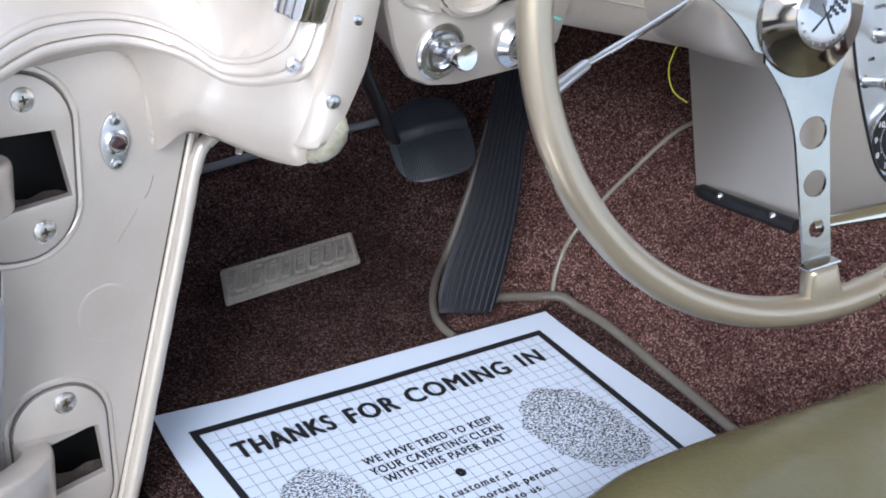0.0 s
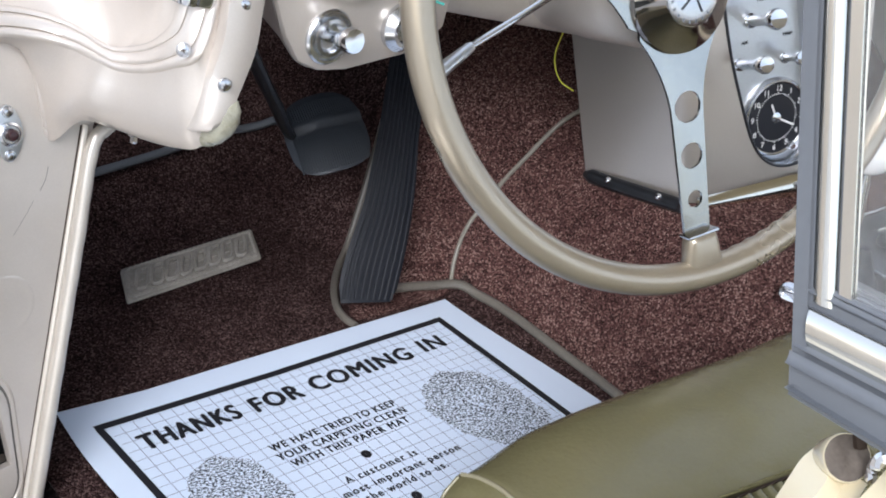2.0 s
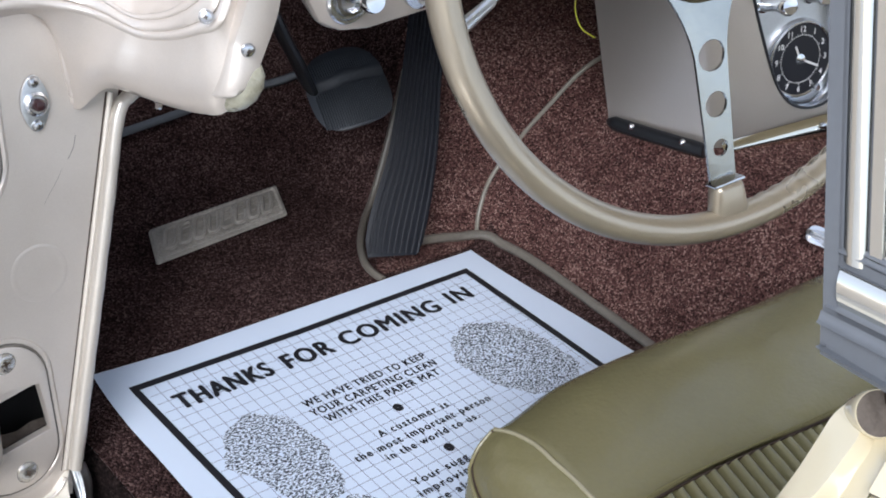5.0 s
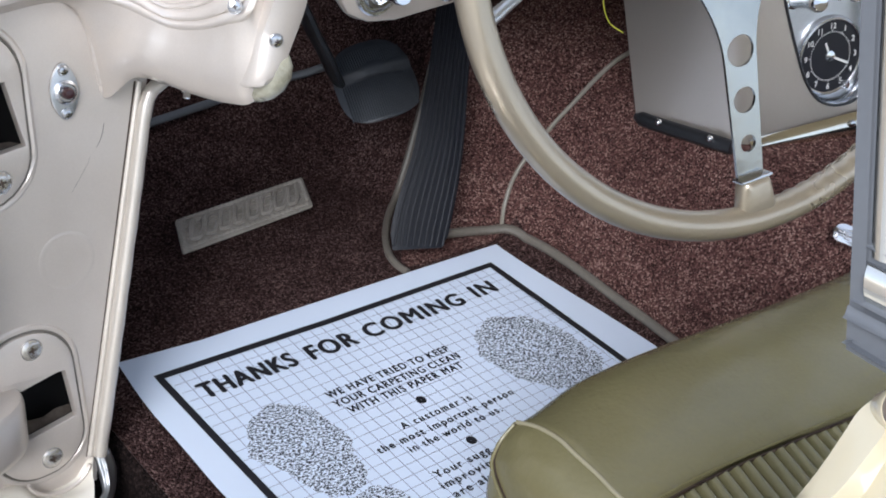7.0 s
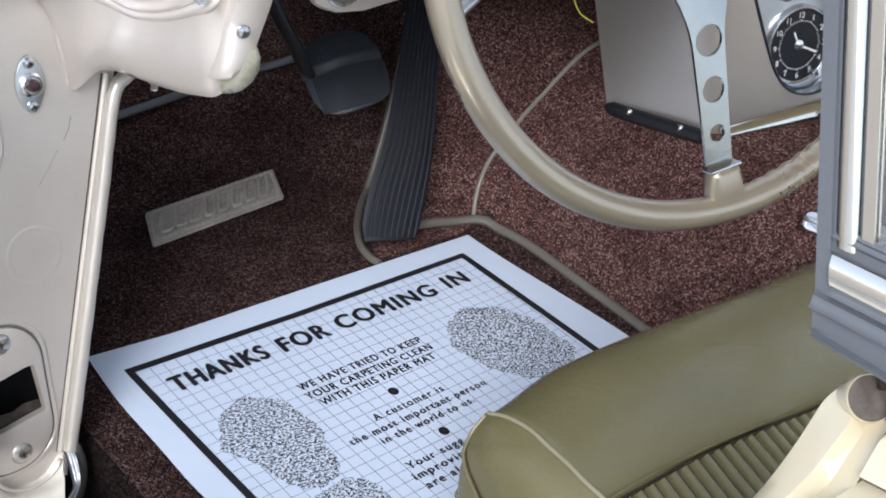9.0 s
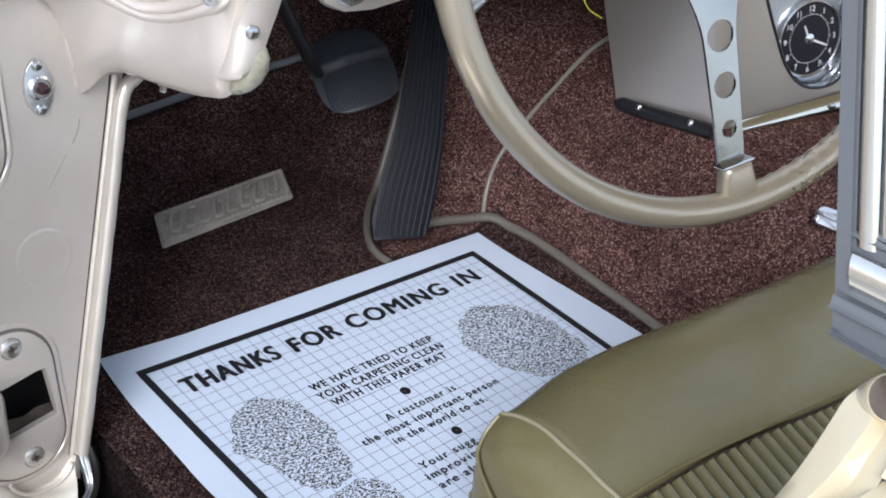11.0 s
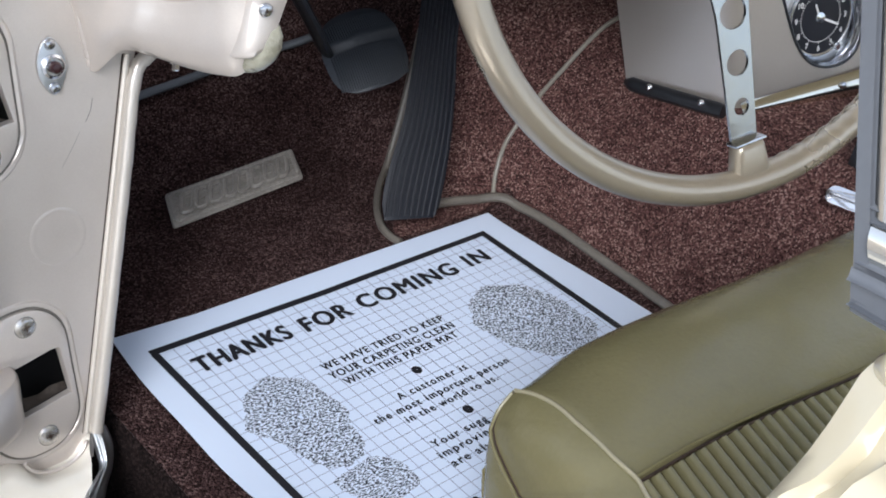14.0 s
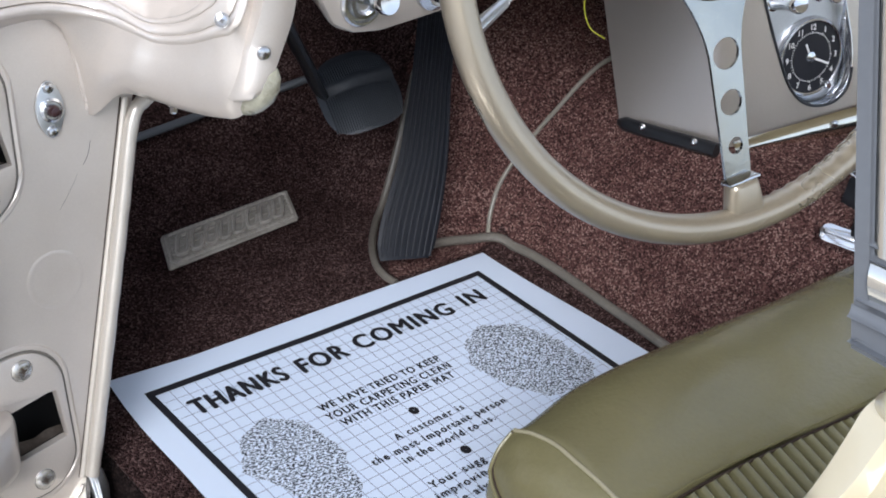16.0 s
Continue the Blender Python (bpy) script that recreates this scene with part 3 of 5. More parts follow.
# ---- windscreen post and cowl side ----
cowl = thing("windshield_post_base", "pearl beige moulded foot of the windscreen post with screwed lip", "car body")
c1 = spline([(-0.2018, 0.0115, 0.2956), (-0.1539, 0.0165, 0.3096), (-0.1325, 0.022, 0.3177), (-0.1136, 0.027, 0.3208), (-0.0818, 0.0271, 0.322), (-0.0584, 0.0216, 0.3198), (-0.0435, 0.0053, 0.3174), (-0.0375, -0.0202, 0.3151), (-0.0337, -0.0339, 0.3175), (-0.0315, -0.0546, 0.3276), (-0.0312, -0.0716, 0.3412), (-0.0291, -0.0774, 0.3543), (-0.0225, -0.071, 0.381)], 5)
c3 = spline([(-0.2057, -0.0003, 0.2759), (-0.1593, 0.0009, 0.2915), (-0.1378, 0.0066, 0.2991), (-0.1195, 0.0109, 0.3046), (-0.0877, 0.0121, 0.308), (-0.0643, 0.007, 0.3068), (-0.0482, -0.0062, 0.305), (-0.0434, -0.033, 0.307), (-0.039, -0.0455, 0.3075), (-0.0357, -0.0678, 0.3158), (-0.0322, -0.0878, 0.3272), (-0.0229, -0.0991, 0.3387), (-0.0078, -0.0903, 0.3774)], 5)
c4 = spline([(-0.20, 0.03, 0.268), (-0.155, 0.03, 0.28), (-0.138, 0.03, 0.285), (-0.12, 0.03, 0.287), (-0.071, 0.026, 0.297), (-0.0565, 0.0205, 0.276), (-0.0495, 0.0095, 0.238), (-0.0438, -0.0171, 0.2633), (-0.0338, -0.038, 0.2664), (-0.0282, -0.0652, 0.271), (-0.023, -0.088, 0.2768), (-0.0185, -0.104, 0.2851), (-0.0067, -0.1106, 0.3081)], 5)
mid = [a.lerp(b, 0.45) + Vector((-0.010, -0.005, 0)) * math.sin(math.pi * i / len(c3)) * ease(0.40, 0.65, i / len(c3)) for i, (a, b) in enumerate(zip(c3, c4))]
part("moulded_shell", loft([c3, [a.lerp(b, 0.5) + Vector((0.001, 0.002, 0)) for a, b in zip(c3, mid)], mid, [a.lerp(b, 0.6) + Vector((-0.003, -0.002, -0.001)) * ease(0.40, 0.65, i / len(c3)) for i, (a, b) in enumerate(zip(mid, c4))], c4, [p + Vector((0.01, 0.02, 0.004)) for p in c4]]), PAINT, cowl, split=60)
OUT = Vector((-0.25, -0.75, 0.45)).normalized()


def across(t, d):
    """A line along the flange, t of the way from its upper to its lower edge, d proud."""
    return [a.lerp(c, t) + OUT * (d + 0.0035) for a, c in zip(c1, c3)]


part("rim_flange", loft([[p + Vector((0.002, 0.005, -0.004)) for p in c1], c1, across(0.05, 0.0006), across(0.15, 0.0012), across(0.23, 0.0010), across(0.25, -0.0006), across(0.27, 0.0010), across(0.4, 0.0018), across(0.55, 0.0018), across(0.665, 0.0013), across(0.69, -0.0010), across(0.715, 0.0010), across(0.85, 0.0016), across(0.95, 0.0004), c3]), PAINT, cowl, split=70)
ch1 = spline([(-0.1969, 0.0275, 0.2915), (-0.1482, 0.0321, 0.3081), (-0.1255, 0.0397, 0.317), (-0.1063, 0.0446, 0.3204), (-0.074, 0.0444, 0.3216), (-0.051, 0.0366, 0.3188), (-0.0368, 0.0179, 0.3154), (-0.0326, -0.01, 0.3135), (-0.0287, -0.0236, 0.3165), (-0.0274, -0.0436, 0.3296), (-0.0289, -0.0595, 0.3431), (-0.0285, -0.0652, 0.3539), (-0.0242, -0.0589, 0.3768)], 5)
ch2 = spline([(-0.1838, 0.0695, 0.3062), (-0.1346, 0.0698, 0.3203), (-0.1123, 0.0742, 0.3249), (-0.0928, 0.0781, 0.3263), (-0.0603, 0.0757, 0.3282), (-0.0356, 0.0705, 0.3314), (-0.0183, 0.0588, 0.341), (-0.0168, 0.0308, 0.3328), (-0.0143, 0.0128, 0.3377), (-0.0134, -0.0097, 0.3445), (-0.0169, -0.0287, 0.3539), (-0.0209, -0.0411, 0.3635), (-0.0224, -0.0456, 0.3822)], 5)
ch3 = spline([(-0.1789, 0.0851, 0.321), (-0.1329, 0.0753, 0.3367), (-0.1107, 0.0797, 0.3417), (-0.0951, 0.0747, 0.3458), (-0.063, 0.0725, 0.348), (-0.0409, 0.0632, 0.3528), (-0.0217, 0.0562, 0.3622), (-0.0148, 0.0408, 0.3634), (-0.0098, 0.0274, 0.3678), (-0.0064, 0.0092, 0.3738), (-0.0076, -0.0067, 0.379), (-0.0091, -0.0158, 0.3855), (-0.0112, -0.0237, 0.3949)], 5)
ch4 = spline([(-0.1782, 0.0851, 0.3878), (-0.1345, 0.0749, 0.4044), (-0.1168, 0.0702, 0.4126), (-0.1022, 0.0653, 0.417), (-0.0759, 0.055, 0.4226), (-0.0555, 0.0462, 0.4275), (-0.0379, 0.0392, 0.4366), (-0.0269, 0.0329, 0.4354), (-0.0176, 0.028, 0.437), (-0.0073, 0.0224, 0.4388), (-0.0009, 0.0188, 0.44), (0.0025, 0.0176, 0.4438), (0.0053, 0.0173, 0.4506)], 5)
part("cowl_channel", loft([c1, [a.lerp(b, 0.4) + Vector((0, 0.004, -0.004)) for a, b in zip(c1, ch1)], ch1, [a.lerp(b, 0.5) + Vector((-0.002, -0.004, 0.004)) for a, b in zip(ch1, ch2)], ch2, ch3, ch4]), PAINT, cowl, "glossy pearl beige channel under the windscreen", split=40)
# lip that faces the cabin, with three screws
lo = spline([(0.0190, -0.0905, 0.3815), (0.0185, -0.0935, 0.3790), (0.0150, -0.0978, 0.3637), (0.0105, -0.1032, 0.3430), (0.0018, -0.1081, 0.3254), (-0.0121, -0.1138, 0.3033), (-0.0150, -0.1000, 0.2990)], 6)
li = spline([(-0.0060, -0.0900, 0.3845), (-0.0088, -0.0965, 0.3825), (-0.0120, -0.1025, 0.3610), (-0.0144, -0.1051, 0.3465), (-0.0193, -0.1063, 0.3306), (-0.0270, -0.1090, 0.3000), (-0.0265, -0.0960, 0.2950)], 6)
part("lip", loft([[p + Vector((0.003, 0.03, 0.004)) for p in lo], lo, [(a + b) / 2 + Vector((-0.002, -0.004, 0)) for a, b in zip(lo, li)], li, [p + Vector((0.0, 0.004, 0)) for p in li], [p + Vector((0.003, 0.025, 0)) for p in li]]), PAINT, cowl, split=60)
part("seal_tip", tube([Vector(p) for p in [(-0.0175, -0.0991, 0.2855), (-0.0152, -0.1013, 0.2892), (-0.0128, -0.1042, 0.2943), (-0.0104, -0.1069, 0.3), (-0.0079, -0.1083, 0.3057), (-0.0058, -0.1085, 0.3106), (-0.004, -0.1077, 0.3147)]], [0.003, 0.0068, 0.0092, 0.0100, 0.0092, 0.0068, 0.003], 20), SEALANT, cowl, "yellowed clear sealant tip")
for q, nn in (((-0.0011, -0.1010, 0.3674), (-0.3, -1, 0.1)), ((-0.0147, -0.1124, 0.3263), (-0.3, -1, 0.1)), ((-0.034, -0.0975, 0.3424), (-0.7, -1, 0.3))):
    screw(cowl, q, nn, 0.0038)
# chrome foot of the windscreen frame
wf = thing("windshield_pillar", "chrome fluted foot of the windscreen pillar", "windscreen pillar")
rows = []
for z in (0.0, 0.002, 0.05, 0.10):
    row = []
    for k in range(40):
        a = 2 * math.pi * k / 40
        flute = 1 + 0.16 * math.cos(4 * a + 0.6)
        g = 0.94 if z == 0 else 1.0
        row.append(pose(-0.0285, -0.088, 0.3655, -6, 6, -28) @ Vector((0.0125 * math.cos(a) * flute * g, 0.0085 * math.sin(a) * flute * g, z)))
    rows.append(row)
bm = loft(rows, closed=True)
bm.verts.ensure_lookup_table()
bm.faces.new([bm.verts[i] for i in range(40)])
part("frame_post", bm, CHROME, wf)
part("mirror_foot", lathe([(0.0136, -0.004), (0.0134, 0.004), (0.0118, 0.0065), (0.0112, 0.0056), (0.0092, 0.0052), (0.0088, 0.0085), (0.006, 0.0115), (0.001, 0.0125)], basis((-0.052, -0.062, 0.3865), (1, 0, 0), (-0.4, -0.7, 0.6)), 28), CHROME, wf)

# ---- dashboard ----
dash = thing("dashboard", "pearl beige dashboard lower panel with chrome controls", "dashboard")
edge = [(0.031, 0.378), (0.034, 0.365), (0.047, 0.338), (0.060, 0.320), (0.078, 0.312), (0.10, 0.3105), (0.15, 0.317), (0.168, 0.325), (0.18, 0.334), (0.182, 0.378)]
m = basis((0, -0.078, 0), (1, 0, 0), (0, -1, 0))
part("panel", plate_shape(edge, 0.0045, m, 0.003), PAINT, dash)
low = spline([(0.030, 0, 0.39), (0.034, 0, 0.365), (0.047, 0, 0.338), (0.060, 0, 0.320), (0.078, 0, 0.312), (0.10, 0, 0.3105), (0.15, 0, 0.317), (0.18, 0, 0.334)], 5)
part("under_flange", loft([[Vector((p.x, -0.078, p.z)) for p in low], [Vector((p.x + 0.004, -0.06, p.z + 0.004)) for p in low], [Vector((p.x + 0.012, 0.02, p.z + 0.02)) for p in low]]), PAINT, dash)
# near-black colour takes the place of the shade under the dash
part("under_dash", block((0.035, 0.0, 0.335), (1.72, 0.46, 0.42), 0.01), DARK, dash, "dashboard underside, coloured near black for its shade")
part("dash_far", block((0.46, -0.075, 0.345), (1.72, 0.02, 0.46), 0.015), PAINT, dash)
upper = [(0.012, 0.47), (0.022, 0.40), (0.030, 0.377), (0.045, 0.366), (0.068, 0.3605), (0.10, 0.3625), (0.145, 0.369), (0.185, 0.376), (0.185, 0.47)]
part("upper_panel", plate_shape(upper, 0.006, basis((0, -0.081, 0), (1, 0, 0), (0, -1, 0)), 0.004, [circle(0.090, 0.3915, 0.0295, 32), circle(0.150, 0.405, 0.022, 28)]), PAINT, dash)


def gauge_cup(x, z, r, dx):
    """A deep instrument tube with a glass at its bottom."""
    m = basis((x, -0.078, z), (1, 0, 0), (0, -1, 0))
    cup = part("gauge_cup", lathe([(r + 0.0005, -0.02), (r + 0.0005, 0.010), (r + 0.0015, 0.0125), (r - 0.001, 0.013), (r - 0.002, 0.010), (r - 0.003, -0.02)], m, 40), PAINT, dash)
    part("gauge_rim", lathe([(r - 0.004, -0.018), (r - 0.005, 0.001), (r - 0.008, 0.002)], m @ pose(dx, 0, 0), 36), CHROME, cup)
    part("gauge_face", lathe([(r - 0.008, -0.010), (r - 0.008, -0.002), (r * 0.4, 0.002), (0.001, 0.0025)], m @ pose(dx, 0, 0), 32), GAUGE, cup, "dark gauge behind shiny glass")


gauge_cup(0.090, 0.3915, 0.0295, 0.0)
gauge_cup(0.150, 0.405, 0.022, 0.0)
# rounded underside of the dash beside the column
rows = []
for i in range(9):
    u = i / 8
    t_, m_, b_ = Vector((0.2117, -0.0418, 0.3866)).lerp(Vector((0.3517, -0.0636, 0.3943)), u), Vector((0.2010, -0.0597, 0.3583)).lerp(Vector((0.3413, -0.0769, 0.3375)), u), Vector((0.2013, -0.0514, 0.3330)).lerp(Vector((0.3419, -0.0666, 0.3105)), u)
    rows.append(spline([t_, m_ + Vector((0, -0.002, 0.0)), b_, b_ + Vector((0.02, 0.05, 0.02))], 5))
part("under_shroud", loft(rows), PLASTIC, dash, split=60)
part("shroud_seam", tube([p + Vector((-0.0004, -0.0006, 0)) for p in rows[5][:6]], 0.0009, 6), PLASTIC, dash)
part("shroud_seam", tube([r[5] + Vector((-0.0004, -0.0006, 0)) for r in rows[:6]], 0.0008, 6), PLASTIC, dash)


def dash_knob(x, z, kr, length, dx=0.0, dz=0.0):
    m = basis((x, -0.0825, z), (1, 0, 0), (0, -1, 0.06))
    bez = part("bezel", lathe([(0.0178, 0), (0.0178, 0.0016), (0.0166, 0.0030), (0.0150, 0.0030), (0.0142, 0.0016), (0.0130, 0.0016), (0.0120, 0.0042), (0.0095, 0.0046), (0.0080, 0.0010), (0.0045, 0.0005)], m, 40), STEEL, dash)
    m2 = basis((x, -0.0825, z), (1, 0, 0), (dx, -1, dz))
    part("stem", lathe([(0.0038, 0), (0.0038, length * 0.6)], m2, 16), CHROME, bez)
    part("knob", lathe([(0.004, length * 0.5), (0.0068, length * 0.58), (kr, length * 0.8), (kr, length * 0.92), (kr * 0.92, length), (kr * 0.2, length * 0.965)], m2, 28), CHROME, bez)


dash_knob(0.0800, 0.3355, 0.0080, 0.026, -0.03, 0.28)
m = basis((0.139, -0.0825, 0.338), (1, 0, 0), (0, -1, 0.05))
ign = part("ignition_bezel", lathe([(0.0165, 0), (0.0165, 0.004), (0.012, 0.009), (0.0095, 0.0085), (0.009, 0.003)], m, 32), STEEL, dash)
part("ignition_lock", lathe([(0.009, 0), (0.0085, 0.006), (0.003, 0.0065), (0.001, 0.004)], m, 24), STEEL, ign)

# ---- steering column, wheel and indicator lever ----
WN = Vector((-0.3001, -0.9084, 0.2911)).normalized()
WA = Vector((0.9496, -0.3135, 0.0017)).normalized()
WB = WN.cross(WA).normalized()
WC = Vector((0.2704, -0.2037, 0.4113))
WM = Matrix((WA, WB, WN)).transposed().to_4x4()
WM.translation = WC
WM = WM @ Matrix.Scale(1.011, 4)
column = thing("steering_column", "pearl beige steering column with conical collar", "steering column")
part("column_tube", lathe([(0.036, -0.34), (0.040, -0.19), (0.047, -0.15), (0.050, -0.10), (0.050, -0.055), (0.046, -0.045), (0.036, -0.035), (0.02, -0.02)], WM, 36), PLASTIC, column)
rod = thing("turn_signal_lever", "slim chrome turn signal lever with a tapered tip", "lever")
pts = spline([(0.2455, -0.1270, 0.3755), (0.208, -0.1235, 0.3535), (0.1660, -0.1203, 0.3312)], 6)
part("arm", tube([p + Vector((0, 0, 0.005)) for p in pts], 0.0025, 12), CHROME, rod)
part("pivot", lathe([(0.006, -0.004), (0.006, 0.003), (0.0045, 0.0045), (0.001, 0.0047)], basis((0.2465, -0.1262, 0.3812), (1, 0, 0), (-0.5, -0.8, 0.3)) @ Matrix.Scale(0.7, 4), 18), DARK, rod, "dark pivot slot")
part("tip", tube([Vector(p) + Vector((0, 0, 0.005)) for p in ((0.1695, -0.1201, 0.3326), (0.1665, -0.1203, 0.3314), (0.1270, -0.1262, 0.3130), (0.1230, -0.1268, 0.3112))], [0.0027, 0.0038, 0.0058, 0.0048], 14), BRUSHED, rod, "thicker satin tip")

wheel = thing("steering_wheel", "beige steering wheel with drilled stainless spokes", "steering wheel")
bm = bmesh.new()
rows = []
for k in range(480):
    a = 2 * math.pi * k / 480
    row = []
    for j in range(14):
        b = 2 * math.pi * j / 14
        grip = 0.0007 * math.sin(a * 96) * max(0, -math.cos(b)) ** 3 if 0.42 < ((a - 4.6) % 6.283) < 1.0 else 0
        rr = 0.0104 + grip
        row.append(WM @ Vector(((0.1970 + rr * math.cos(b)) * math.cos(a), (0.1970 + rr * math.cos(b)) * math.sin(a), rr * 0.92 * math.sin(b))))
    rows.append(row)
rows.append(rows[0])
loft(rows, bm, True)
bmesh.ops.remove_doubles(bm, verts=bm.verts, dist=1e-6)
part("rim", bm, RIM, wheel)


def spoke(place):
    """A flat sprung spoke with three holes and a moulded socket at the rim."""
    F = WM @ place
    out = []
    for k in range(21):
        y = -0.0105 - 0.1645 * k / 20
        w = 0.0102 + 0.042 * max(0, 1 + (y + 0.004) / 0.086) ** 2.0 + 0.0045 * (1 - k / 20)
        out.append((min(w, 0.002 + 1.75 * (-y - 0.0105)), y))
    outl = [(-x, y) for x, y in out] + out[::-1]
    holes = [circle(0.0, -0.0848, 0.0105), circle(0.0, -0.1178, 0.0088), circle(0.0, -0.1479, 0.0060)]
    bm = plate_shape(outl, 0.0022, Matrix.Identity(4), 0, holes)
    for k in range(-9, 10):
        bmesh.ops.bisect_plane(bm, geom=bm.verts[:] + bm.edges[:] + bm.faces[:], plane_co=(0.0024 * k, 0, 0), plane_no=(1, 0, 0))
    for v in bm.verts:
        v.co.z -= 5.0 * min(0.0165, abs(v.co.x)) ** 2 + 0.05 * max(0, abs(v.co.x) - 0.0165)
    bmesh.ops.transform(bm, matrix=F @ pose(0, 0, -0.004), verts=bm.verts)
    part("spoke", bm, SPOKE, wheel, split=25)
    bm = block((-0.0122, -0.2, -0.0080), (0.0122, -0.1705, 0.0070), 0.0062, 5)
    for v in bm.verts:
        if v.co.y < -0.185:
            v.co.x *= 1.25
    bmesh.ops.transform(bm, matrix=F, verts=bm.verts)
    part("spoke_socket", bm, RIM, wheel, split=70)
    part("socket_rim", block((-0.0125, -0.1725, -0.0062), (0.0125, -0.1703, 0.0055), 0.0008, 2, None, F), CHROME, wheel)


for a in (0, 120, -120):
    spoke(pose(-0.0145, -0.0105, 0, 0, 0, a) @ pose(0.0145, 0.0105, 0) @ pose(-0.0165, 0, 0, 0, 0, 15.4))
HM = WM @ pose(-0.0122, -0.0105, 0) @ Matrix.Diagonal((0.785, 0.815, 0.7, 1))
hub = part("hub", lathe([(0.045, -0.008), (0.0475, -0.004), (0.0465, 0.0), (0.0445, 0.0012), (0.026, 0.0130), (0.0252, 0.0138), (0.0244, 0.0125)], HM, 56), HUBCHROME, wheel)
med = part("medallion", lathe([(0.0247, 0.011), (0.0245, 0.0140), (0.0225, 0.0150), (0.016, 0.0162), (0.004, 0.0166)], HM, 40), STEEL, hub, "silver medallion with crossed flag shapes")
for sx in (1, -1):
    fl = bmesh.new()
    for i in range(5):
        for j in range(4):
            if sx < 0 or (i + j) % 2 == 0:
                x, y = sx * (0.0035 + i * 0.003), 0.0 + j * 0.003 + i * 0.0012
                q = block((x - 0.0014, y - 0.0014, 0.0150), (x + 0.0014, y + 0.0014, 0.0172), 0)
                tmp = bpy.data.meshes.new("check")
                q.to_mesh(tmp)
                q.free()
                fl.from_mesh(tmp)
                bpy.data.meshes.remove(tmp)
    bmesh.ops.transform(fl, matrix=HM, verts=fl.verts)
    part("flag", fl, DIAL if sx > 0 else SEAL, med, "dark chequered flag" if sx > 0 else "dark plain flag", smooth=False)
    part("flagstaff", block((-0.0005, -0.013, 0.0160), (0.0005, 0.013, 0.0174), 0, 1, None, HM @ pose(sx * 0.002, -0.002, 0, 0, 0, sx * 38)), DIAL, med)
for k in range(17):
    a = radians(200 + 17.5 * k) if k < 8 else radians(32 + 14.5 * (k - 8))
    part("mark", block((-0.0008, -0.0012, 0.0138), (0.0008, 0.0012, 0.0157), 0, 1, None, HM @ pose(0.0208 * math.cos(a), 0.0208 * math.sin(a), 0, 0, 0, math.degrees(a) + 90)), SEAL, med)

# ---- pedals ----
brake = thing("brake_pedal", "worn black rubber brake pedal on a dark steel arm", "pedal")
pm = basis((0.282, 0.120, 0.146), (0.86, -0.44, 0.25), (-0.45, -0.50, 0.74)) @ pose(0, 0.001, 0, 0, 0, 8)
rows = []
for i in range(17):
    u = -1 + 2 * i / 16
    row = []
    for j in range(17):
        v = -1 + 2 * j / 16
        k = (abs(u) ** 3 + abs(v) ** 3) ** (1 / 3)
        s = max(abs(u), abs(v)) / k if k > 0 else 1
        x, y = u * s * 0.037, v * s * 0.038
        x *= 1 - 0.02 * v
        z = -0.010 * (u * s) ** 2 - 0.006 * (v * s) ** 2 - 0.002 * math.exp(-((v - 0.10) / 0.10) ** 2) + 0.0025 * math.exp(-((v - 0.32) / 0.14) ** 2)
        row.append(pm @ Vector((x, y, z)))
    rows.append(row)
pad = part("pad", thicken(loft(rows), 0.012), BRAKEPAD, brake, split=60)
for i in range(30):
    x = -0.031 + 0.062 * i / 29
    u = x / 0.037
    y0, y1 = -0.0355 + 0.007 * abs(u) ** 3, 0.000
    pp = [pm @ Vector((x, y0 + (y1 - y0) * q / 4, -0.010 * u * u - 0.006 * ((y0 + (y1 - y0) * q / 4) / 0.038) ** 2 + 0.0009)) for q in range(5)]
    part("rib", tube(pp, 0.00085, 6), BRAKEPAD, pad)
for i in range(30):
    x = -0.031 + 0.062 * i / 29
    u = x / 0.037
    y0, y1 = 0.012, 0.031 - 0.006 * abs(u) ** 3
    pp = [pm @ Vector((x, y0 + (y1 - y0) * q / 4, -0.010 * u * u - 0.006 * ((y0 + (y1 - y0) * q / 4) / 0.038) ** 2 + 0.0009)) for q in range(5)]
    part("rib", tube(pp, 0.00085, 6), BRAKEPAD, pad)
part("arm", tube(spline([(0.140, 0.100, 0.290), (0.1685, 0.1101, 0.2470), (0.2058, 0.1249, 0.2001), (0.2289, 0.1328, 0.1728), (0.2588, 0.1427, 0.1354), (0.272, 0.135, 0.132)], 6), 0.0075, 10, False, 0.6), BLACK, brake)

gas = thing("accelerator_pedal", "long ribbed black rubber accelerator pedal on the carpet", "pedal")
A, B = Vector((0.2953, 0.0385, 0.0070)), Vector((0.3855, 0.1466, 0.2069))
along = (B - A).normalized()
side = Vector((0.88, -0.47, 0.0))
side = (side - along * side.dot(along)).normalized()
nrm = side.cross(along)
if nrm.y > 0:
    nrm = -nrm
L = (B - A).length
rows = []
for i in range(19):
    s = i / 18
    w = 0.0265 + 0.004 * math.sin(math.pi * min(1, s * 1.5)) - 0.003 * s
    if i in (0, 18):
        w *= 0.86
    rows.append([A + along * (L * s + (1 - s) ** 8 * (0.0045 * u + 0.001)) + side * (w * (u + (0.40 * ease(0.05, 0.42, s) * (1 - u) / 2))) + nrm * (0.006 * math.sin(math.pi * s) - 0.0025 * abs(u) ** 6) for u in (-1, -0.96, -0.8, -0.4, 0, 0.4, 0.8, 0.96, 1)])
pad = part("pad", thicken(loft(rows), 0.009), PEDAL, gas, split=60)
